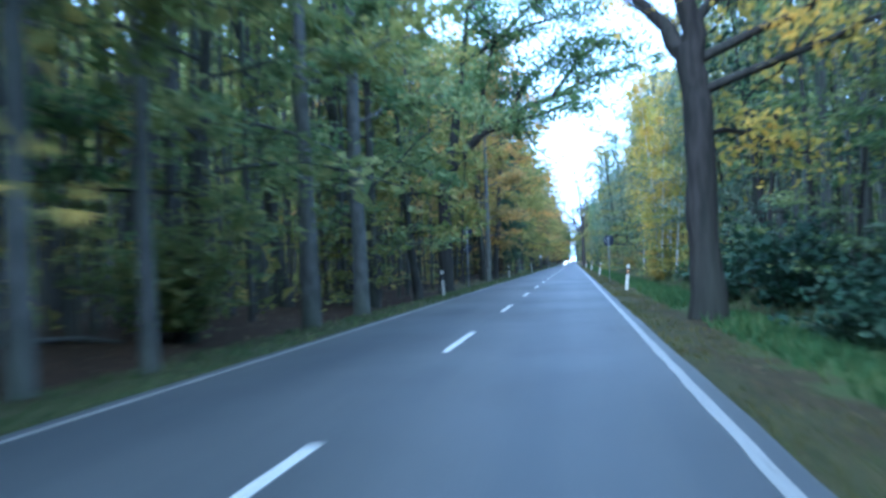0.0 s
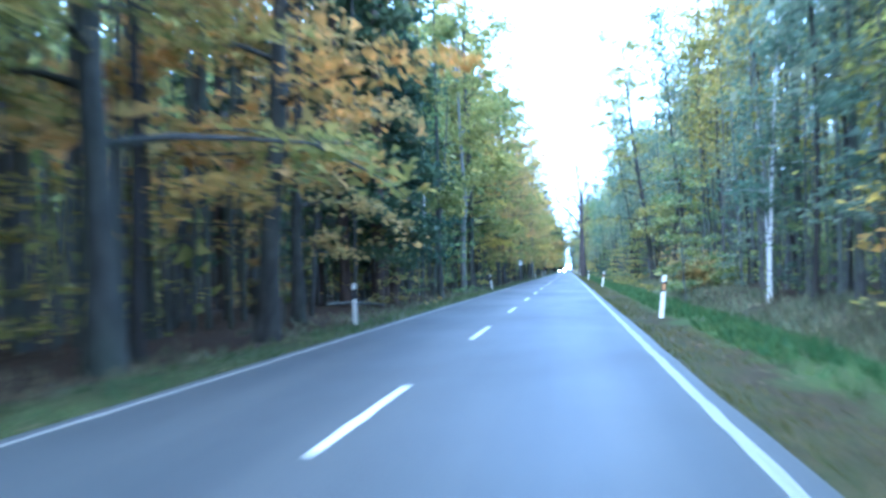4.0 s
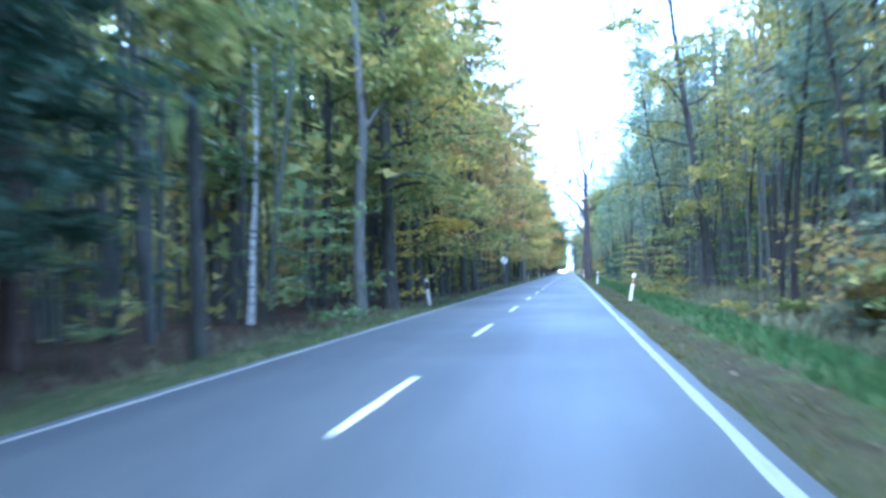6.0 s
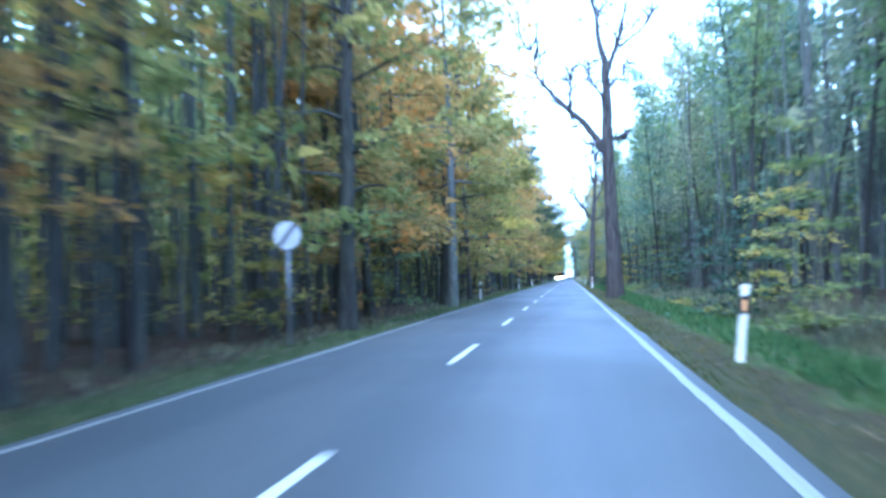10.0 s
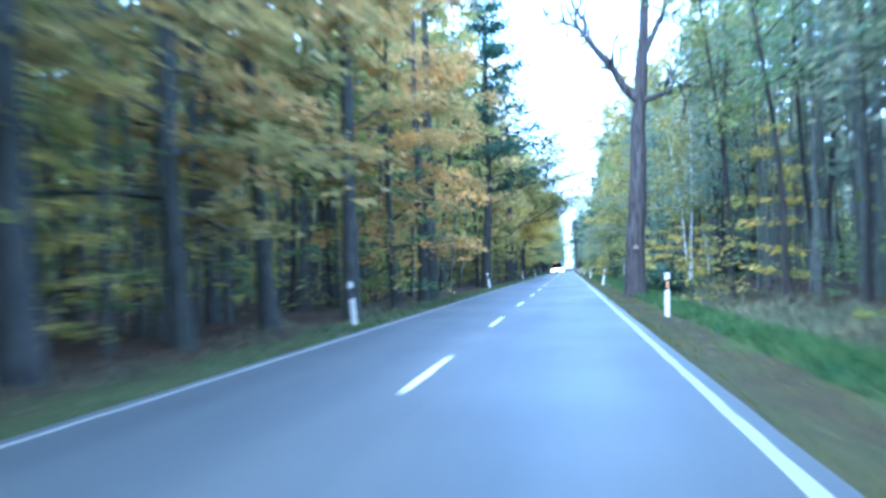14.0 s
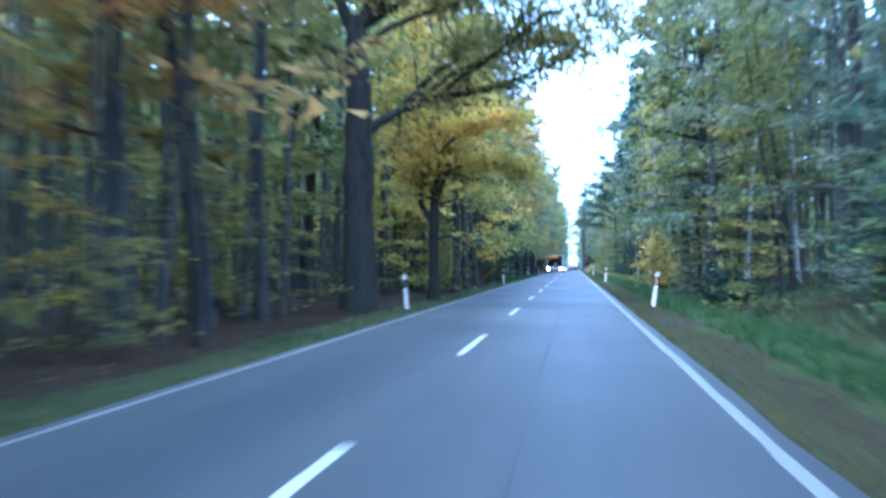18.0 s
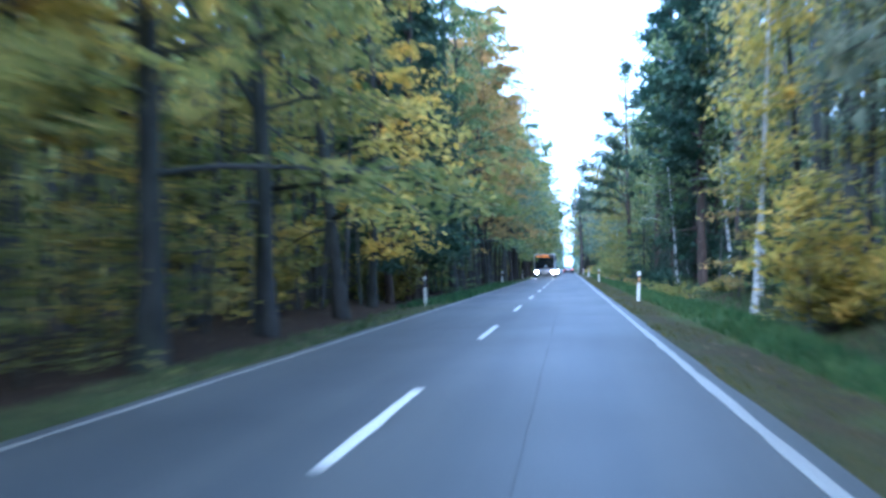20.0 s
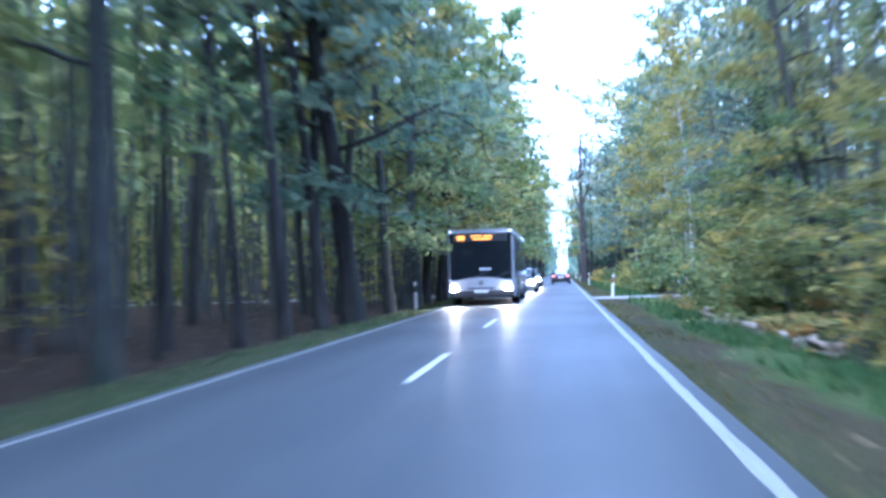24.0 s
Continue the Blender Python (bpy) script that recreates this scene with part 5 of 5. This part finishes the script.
def sign(name, label, x, y, height, plates, back, turn=0.0):
    """plates: outlines with the height of their middle; back: whether the grey back is turned this way."""
    ob = empty(name, pose(x, y, floor_height(x, y), 0, 0, turn))
    tagged(ob, label, "road sign")
    part("pole", cylinder((0, 0.0, -0.3), (0, 0.0, height), 0.03, 14, bevel=0.005), ZINC, ob, "thin galvanised steel pole", True)
    part("cap", cylinder((0, 0, height), (0, 0, height + 0.02), 0.033, 14), BLACK_PLASTIC, ob)
    for outline, z in plates:
        y0 = 0.036 if back else -0.036
        plate = part("plate", sign_plate(outline, y0, y0 + (0.004 if back else -0.004)), SIGN_BACK if back else SIGN_WHITE, ob, "dark navy back of the plate" if back else "white round plate")
        for dz in (-0.12, 0.12):
            wide = 0.05 if dz < 0 or not back else max(x for x, _ in outline) * 0.62
            part("clamp", box(-wide, wide, -0.034 if wide < 0.06 else 0.026, 0.034, z + dz - 0.018, z + dz + 0.018, 0.004), ZINC, ob)
        if back:
            part("sticker", cylinder((-0.17, 0.031, z - 0.01), (-0.17, 0.0355, z - 0.01), 0.04, 16), SIGN_WHITE, plate, "small round white sticker")
    return ob


sign("road_sign", "round road sign on a pole, seen from its dark back", 2.1, 67.0, 2.6, [(disc(0.3, 2.36), 2.36)], True)
sign("road_sign", "diamond sign over a round sign, seen from their dark backs", -5.85, 67.0, 3.45, [(diamond(0.36, 3.15), 3.15), (disc(0.25, 2.2), 2.2)], True)
end_sign = sign("road_sign", "white round end-of-limit sign with a grey diagonal stripe", -5.75, 206.4, 2.5, [(disc(0.3, 2.3), 2.3)], False, -4)
stripe = box(-0.29, 0.29, -0.0445, -0.0415, -0.045, 0.045)
bmesh.ops.transform(stripe, matrix=Matrix.Translation((0, 0, 2.3)) @ Matrix.Rotation(radians(-52), 4, "Y"), verts=stripe.verts[:])
part("stripe", stripe, SIGN_GREY, end_sign, "grey diagonal stripe")
rim = bmesh.new()
for k in range(40):
    a, b = 2 * math.pi * k / 40, 2 * math.pi * (k + 1) / 40
    rim.faces.new([rim.verts.new((r * math.cos(c), -0.0425, 2.3 + r * math.sin(c))) for r, c in ((0.3, a), (0.3, b), (0.285, b), (0.285, a))])
part("rim", rim, SIGN_GREY, end_sign, "thin grey rim")


# ---------------------------------------------------------------- grass, fallen leaves
def grass_band(name, x0, x1, y0, y1, density, height, mat, seed, label, gaps=-0.22):
    rng = np.random.default_rng(seed)
    n = int((x1 - x0) * (y1 - y0) * density)
    x, y = rng.uniform(x0, x1, n), rng.uniform(y0, y1, n)
    keep = np.array([noise.noise((a * 0.5, b * 0.22, 2.0)) > gaps + 0.3 * rng.uniform(-1, 1) and not (a > 0 and 545.5 < b < 551) and not (a < 0 and 560 < b < 564) for a, b in zip(x, y)])
    x, y = x[keep], y[keep]
    z = np.array([floor_height(a, b) for a, b in zip(x, y)])
    n = len(x)
    a, h = rng.uniform(0, 6.28, n), height * rng.uniform(0.4, 1.3, n)
    w = min(0.02, 0.18 * height) * (1 + rng.uniform(size=n))
    bend = rng.normal(size=(n, 2)) * 0.45 * h[:, None]
    p0 = np.stack([x - w * np.cos(a), y - w * np.sin(a), z - 0.02], 1)
    p1 = np.stack([x + w * np.cos(a), y + w * np.sin(a), z - 0.02], 1)
    p2 = np.stack([x + bend[:, 0], y + bend[:, 1], z + h], 1)
    v = np.stack([p0, p1, p2], 1).reshape(-1, 3)
    tagged(link(name, raw_mesh(name, v, np.arange(3 * n).reshape(n, 3), False), mat), label, "grass", kind="stuff")


grass_band("verge_grass", 2.55, 4.5, -10, 640, 70, 0.22, GRASS, 201, "lush green grass strip along the ditch")
grass_band("verge_grass", 1.42, 2.7, -10, 640, 75, 0.055, GRASS_OLIVE, 202, "short patchy trodden olive grass along the asphalt", -0.08)
grass_band("verge_grass", -5.9, -4.5, -10, 640, 28, 0.11, GRASS_DULL, 203, "short green grass along the asphalt edge")
grass_band("verge_grass", -6.4, -4.45, 448, 500, 70, 0.24, GRASS, 208, "lush green grass strip along the asphalt edge")
grass_band("dry_grass", 4.6, 7.4, 80, 330, 22, 0.35, DRY, 204, "tall pale dry grass at the forest edge")
grass_band("dry_grass", -7.4, -5.6, 60, 330, 14, 0.2, DRY, 205, "thin dry grass at the forest edge")

grass_band("ground_cover", 4.8, 9.0, -10, 80, 18, 0.3, GRASS_DULL, 206, "low dark green plants on the forest floor")
grass_band("ground_cover", 4.8, 9.0, 330, 545, 18, 0.3, GRASS_DULL, 207, "low dark green plants on the forest floor")


def fallen_leaves(name, x0, x1, count, seed):
    rng = np.random.default_rng(seed)
    x, y = rng.uniform(x0, x1, count), rng.uniform(-10, 640, count)
    c = np.array([(a, b, floor_height(a, b) + 0.02) for a, b in zip(x, y)])
    v, f = leaf_array(c, 0.08, rng, 0.85, 1.4)
    tagged(link(name, raw_mesh(name, v, f, False), LITTER), "scattered brown and yellow fallen leaves", "leaves", kind="stuff")


fallen_leaves("fallen_leaves", 1.7, 8.0, 7500, 301)
fallen_leaves("fallen_leaves", -12.0, -4.4, 18000, 302)
# ---------------------------------------------------------------- vehicles
PAINT_WHITE = plain("pale_bus_paint", (0.36, 0.37, 0.39), 0.3, 0.0, 0.5)
PAINT_RED = plain("dark_red_car_paint", (0.05, 0.012, 0.013), 0.3, 0.2, 0.8)
PAINT_SILVER = plain("silver_car_paint", (0.45, 0.46, 0.48), 0.3, 0.6, 0.6)
TYRE = plain("tyre_rubber", (0.018, 0.018, 0.019), 0.85)
RIM = plain("alloy_rim", (0.4, 0.41, 0.42), 0.35, 0.8)
TRIM = plain("dark_trim", (0.025, 0.026, 0.03), 0.5)
PLATE = plain("plate_white", (0.7, 0.7, 0.68), 0.4)
HEADLAMP = glowing("headlamp_glow", (1.0, 0.76, 0.46), 400.0)
TAILLAMP = glowing("tail_lamp_glow", (1.0, 0.26, 0.18), 0.8)
DISPLAY = glowing("amber_display", (1.0, 0.30, 0.02), 0.55)


def glass_material():
    m, n, l, p = material("dark_window_glass")
    p.inputs["Base Color"].default_value = (0.012, 0.015, 0.018, 1)
    p.inputs["Roughness"].default_value = 0.06
    p.inputs["Specular IOR Level"].default_value = 0.6
    return m


GLASS = glass_material()
# The pale base colour stands in for sky mirrored in the rear window.
REAR_GLASS = plain("painted_sky_glass", (0.5, 0.53, 0.57), 0.12, 0.6)
PAINT_DARK = plain("dark_grey_car_paint", (0.04, 0.042, 0.047), 0.3, 0.3, 0.7)


def loft(stations, corner=0.35, n=6):
    """A rounded body through stations of (y, half width low, half width high, z low, z high)."""
    bm = bmesh.new()
    last = None
    rings = []
    for y, wl, wh, z0, z1 in stations:
        ring = []
        h = z1 - z0
        for sx, sz in ((1, -1), (1, 1), (-1, 1), (-1, -1)):
            w = wh if sz > 0 else wl
            r = min(corner * h, corner * w)
            cx, cz = sx * (w - r), (z0 + z1) / 2 + sz * (h / 2 - r)
            start = {(1, -1): -90, (1, 1): 0, (-1, 1): 90, (-1, -1): 180}[(sx, sz)]
            for k in range(n):
                a = radians(start + 90 * k / (n - 1))
                ring.append(bm.verts.new((cx + r * math.cos(a), y, cz + r * math.sin(a))))
        rings.append(ring)
    m = len(rings[0])
    for a, b in zip(rings, rings[1:]):
        for k in range(m):
            bm.faces.new((a[k], a[(k + 1) % m], b[(k + 1) % m], b[k]))
    bm.faces.new(rings[0])
    bm.faces.new(rings[-1][::-1])
    bmesh.ops.recalc_face_normals(bm, faces=bm.faces[:])
    return bm


def wheel(parent, x, y, r, width, out):
    """Tyre and rim; out is the side that shows."""
    hub = part("wheel", cylinder((x - width / 2, y, r), (x + width / 2, y, r), r, 28, bevel=0.03), TYRE, parent, "black rubber tyre", True)
    face = x + out * (width / 2 + 0.004)
    part("rim", cylinder((face - out * 0.02, y, r), (face, y, r), r * 0.62, 22, bevel=0.006), RIM, hub, "grey rim")
    for k in range(5):
        a = 2 * math.pi * k / 5
        part("spoke", box(face - 0.006 + out * 0.008, face + 0.006 + out * 0.008, y + r * 0.3 * math.cos(a) - 0.02, y + r * 0.3 * math.cos(a) + 0.02, r + r * 0.3 * math.sin(a) - 0.06, r + r * 0.3 * math.sin(a) + 0.06), TRIM, hub)
    return hub


def saloon(name, label, m, paint, lamps_on_front):
    """A car 4.4 m long; its front points along +y."""
    ob = empty(name, m)
    tagged(ob, label, "car")
    part("body", loft([(-2.2, 0.74, 0.70, 0.36, 0.86), (-2.12, 0.84, 0.78, 0.26, 0.93), (-1.5, 0.87, 0.82, 0.2, 0.95), (-0.5, 0.88, 0.83, 0.19, 0.93), (0.7, 0.88, 0.83, 0.19, 0.91),
                       (1.6, 0.87, 0.78, 0.2, 0.83), (2.05, 0.82, 0.7, 0.24, 0.74), (2.2, 0.72, 0.62, 0.32, 0.66)], 0.3), paint, ob, "", True)
    part("cabin", loft([(-1.75, 0.70, 0.60, 0.88, 0.98), (-1.15, 0.76, 0.58, 0.88, 1.37), (-0.5, 0.78, 0.58, 0.88, 1.43), (0.3, 0.78, 0.57, 0.88, 1.40), (1.05, 0.74, 0.55, 0.86, 0.95)], 0.18), GLASS, ob, "dark tinted glass", True)
    part("roof", loft([(-1.12, 0.56, 0.5, 1.375, 1.395), (-0.6, 0.585, 0.52, 1.40, 1.45), (0.2, 0.58, 0.52, 1.39, 1.43), (0.36, 0.56, 0.5, 1.37, 1.39)], 0.2), paint, ob, "", True)
    for s in (-1, 1):
        part("pillar", box(s * 0.70 - 0.03, s * 0.70 + 0.03, -0.42, -0.33, 0.9, 1.34, 0.01), TRIM, ob)
        lamp = part("tail_lamp", box(s * 0.64 - 0.12, s * 0.64 + 0.12, -2.225, -2.12, 0.70, 0.83, 0.02), TAILLAMP if not lamps_on_front else plain("red_lens", (0.3, 0.02, 0.02), 0.2), ob, "lit red tail lamp" if not lamps_on_front else "red tail lamp")
        part("headlamp", box(s * 0.58 - 0.14, s * 0.58 + 0.14, 2.08, 2.205, 0.54, 0.68, 0.02), HEADLAMP if lamps_on_front else SILVER, ob, "bright headlamp" if lamps_on_front else "")
        part("mirror", box(s * 0.93 - 0.09, s * 0.93 + 0.09, 0.62, 0.76, 0.93, 1.05, 0.03), paint, ob)
        for y in (-1.35, 1.35):
            wheel(ob, s * 0.79, y, 0.31, 0.19, s)
    part("bumper", box(-0.80, 0.80, -2.26, -2.12, 0.34, 0.56, 0.04), paint if lamps_on_front else TRIM, ob, "", True)
    part("plate", box(-0.26, 0.26, -2.275, -2.258, 0.62, 0.73, 0.004), PLATE, ob, "white plate")
    part("front_bumper", box(-0.74, 0.74, 2.12, 2.24, 0.28, 0.5, 0.04), paint, ob, "", True)
    pane = box(-0.56, 0.56, -0.33, 0.33, -0.006, 0.006, 0.004)
    bmesh.ops.transform(pane, matrix=Matrix.Translation((0, -1.46, 1.185)) @ Matrix.Rotation(radians(33), 4, "X"), verts=pane.verts[:])
    part("rear_window", pane, REAR_GLASS, ob, "rear window, sky reflection put into its pale colour")
    return ob


def city_bus(m):
    """A 12 m low-floor bus; its front points along -y."""
    ob = empty("city_bus", m)
    tagged(ob, "white city bus with lit headlamps and amber destination display", "bus")
    part("body", loft([(0.0, 1.16, 1.1, 0.34, 2.86), (0.1, 1.25, 1.2, 0.3, 2.93), (0.6, 1.275, 1.24, 0.3, 2.97), (6, 1.275, 1.24, 0.3, 2.97), (11.8, 1.275, 1.24, 0.32, 2.97), (12.0, 1.2, 1.18, 0.4, 2.9)], 0.07), PAINT_WHITE, ob, "", True)
    screen = part("windscreen", box(-1.15, 1.15, -0.035, 0.05, 1.0, 2.84, 0.03), GLASS, ob, "large dark windscreen")
    part("display", box(-1.0, 1.0, -0.045, -0.03, 2.5, 2.8, 0.004), BLACK_PLASTIC, screen, "black destination box")
    for x0, x1, z0, z1 in ((-0.86, -0.56, 2.56, 2.74), (-0.34, 0.06, 2.67, 2.74), (0.12, 0.46, 2.66, 2.73), (-0.26, 0.4, 2.56, 2.63)):
        part("display_bar", box(x0, x1, -0.052, -0.047, z0, z1), DISPLAY, screen, "glowing amber bar")
    for x in (-0.35, 0.5):
        wiper = cylinder((x, -0.05, 1.05), (x + 0.62, -0.05, 1.32), 0.013, 8)
        part("wiper", wiper, TRIM, screen)
    part("paper_card", box(-0.05, 0.38, -0.043, -0.037, 1.38, 1.46), PLATE, screen, "pale card behind the glass")
    arch = [(-1.13, 0.6), (1.13, 0.6), (1.15, 0.9), (0.95, 0.99), (0.6, 1.06), (0.25, 1.1), (-0.25, 1.1), (-0.6, 1.06), (-0.95, 0.99), (-1.15, 0.9)]
    part("front_panel", sign_plate(arch, -0.055, 0.02), PAINT_WHITE, ob, "pale arched panel under the windscreen")
    part("grille", box(-0.5, 0.5, -0.066, -0.052, 0.64, 0.7, 0.006), TRIM, ob, "narrow dark air slot")
    part("roof_edge", box(-1.1, 1.1, -0.02, 0.3, 2.9, 2.965, 0.02), PAINT_WHITE, ob)
    part("bumper", box(-1.2, 1.2, -0.08, 0.3, 0.3, 0.6, 0.05), TRIM, ob, "dark lower bumper", True)
    part("badge", cylinder((0, -0.05, 0.88), (0, -0.068, 0.88), 0.1, 24), SILVER, ob, "round plain badge")
    part("plate", box(-0.26, 0.26, -0.1, -0.078, 0.5, 0.61, 0.004), PLATE, ob)
    for s in (-1, 1):
        lamp = part("headlamp", cylinder((s * 0.98, 0.0, 0.68), (s * 0.98, -0.07, 0.68), 0.12, 22), HEADLAMP, ob, "bright round headlamp")
        part("lamp_surround", box(s * 0.9 - 0.22, s * 0.9 + 0.22, -0.045, 0.02, 0.56, 0.82, 0.03), TRIM, lamp)
        part("marker_lamp", box(s * 1.1 - 0.05, s * 1.1 + 0.05, -0.02, 0.03, 2.88, 2.93, 0.01), glowing("marker_glow", (1.0, 0.95, 0.85), 0.6), ob)
        arm = part("mirror_arm", cylinder((s * 1.12, 0.0, 2.8), (s * 1.36, -0.22, 2.55), 0.02, 8), TRIM, ob)
        part("mirror", box(s * 1.38 - 0.1, s * 1.38 + 0.1, -0.3, -0.2, 2.08, 2.5, 0.03), TRIM, arm)
        for k in range(8):
            y0 = 0.5 + 1.42 * k
            part("side_window", box(s * 1.262 - 0.022, s * 1.262 + 0.022, y0, y0 + 1.38, 1.1, 2.72, 0.008), GLASS, ob)
        for y in (2.7, 8.6):
            wheel(ob, s * 1.15, y, 0.48, 0.28, s)
            part("wheel_arch", cylinder((s * 1.20, y, 0.48), (s * 1.285, y, 0.48), 0.58, 26), TRIM, ob)
        part("skirt", box(s * 1.27 - 0.01, s * 1.27 + 0.016, 0.6, 11.6, 0.3, 0.55, 0.006), TRIM, ob)
    ob.scale = (1, 1, 0.95)
    return ob


city_bus(pose(-2.95, 540.0, 0.0))
saloon("car", "silver car with bright headlamps queuing behind the bus", pose(-2.35, 566.0, 0.0, 0, 0, 180), PAINT_SILVER, True)
saloon("car", "dark grey car with bright headlamps behind the silver car", pose(-2.45, 586.0, 0.0, 0, 0, 180), PAINT_DARK, True)
saloon("car", "dark red saloon with lit red tail lamps driving ahead", pose(-0.15, 605.0, 0.0), PAINT_RED, False)


# ---------------------------------------------------------------- logs, dead wood and cut branches on the forest floor
def log(x, y, long, r, turn, bark, label, tilt=4.0):
    rng = np.random.default_rng(int(abs(x * 31 + y)))
    wood = Wood()
    line = wander((0, 0, 0), (1, 0.03, 0), long, 7, rng, 0.05)
    wood.tube(line, np.linspace(r, r * 0.6, 8), 9)
    ob = link("log", wood.mesh("log"), bark)
    ob.matrix_basis = pose(x, y, floor_height(x, y) + r * 0.6, 0, -tilt, turn)
    return tagged(ob, label, "log", "fallen branches on the forest floor")


for x, y, long, r, turn, tilt in ((-8.6, 163.0, 2.6, 0.05, 20, 14), (-9.5, 160.0, 3.2, 0.06, 160, 8), (-9.8, 22.0, 2.2, 0.07, 15, 3), (-8.2, 331.0, 2.4, 0.06, 70, 4), (-9.0, 20.5, 0.9, 0.12, 90, 80),
                                  (-8.4, 110.0, 2.2, 0.07, 30, 4), (-10.5, 121.0, 3.0, 0.08, 140, 3), (-10.2, 497.0, 4.0, 0.09, 60, 3), (-9.0, 505.0, 3.0, 0.07, 120, 3),
                                  (-8.6, 316.5, 2.4, 0.05, 35, 9), (-9.0, 318.0, 2.8, 0.06, 150, 6), (-8.2, 319.5, 1.6, 0.05, 20, 12), (6.3, 403.0, 2.6, 0.07, 20, 5), (5.0, 382.0, 1.6, 0.06, 65, 3)):
    log(x, y, long, r, turn, BARK_GREY, "pale fallen branch lying on the forest floor", tilt)

PALE_WOOD = surface("pale_split_wood", (0.2, 0.15, 0.1), (0.5, 0.42, 0.32), 14, 0.85, 0.4)
rng = np.random.default_rng(91)
for k in range(46):
    y = 517 + 12 * rng.uniform()
    x = 3.7 + 1.0 * rng.uniform()
    stick = log(x, y, rng.uniform(0.3, 0.8), rng.uniform(0.05, 0.10), rng.uniform(40, 140), PALE_WOOD, "pale cut branch in a heap on the grass verge", rng.uniform(-10, 14))
    stick.location.z += 0.25 * rng.uniform() ** 2
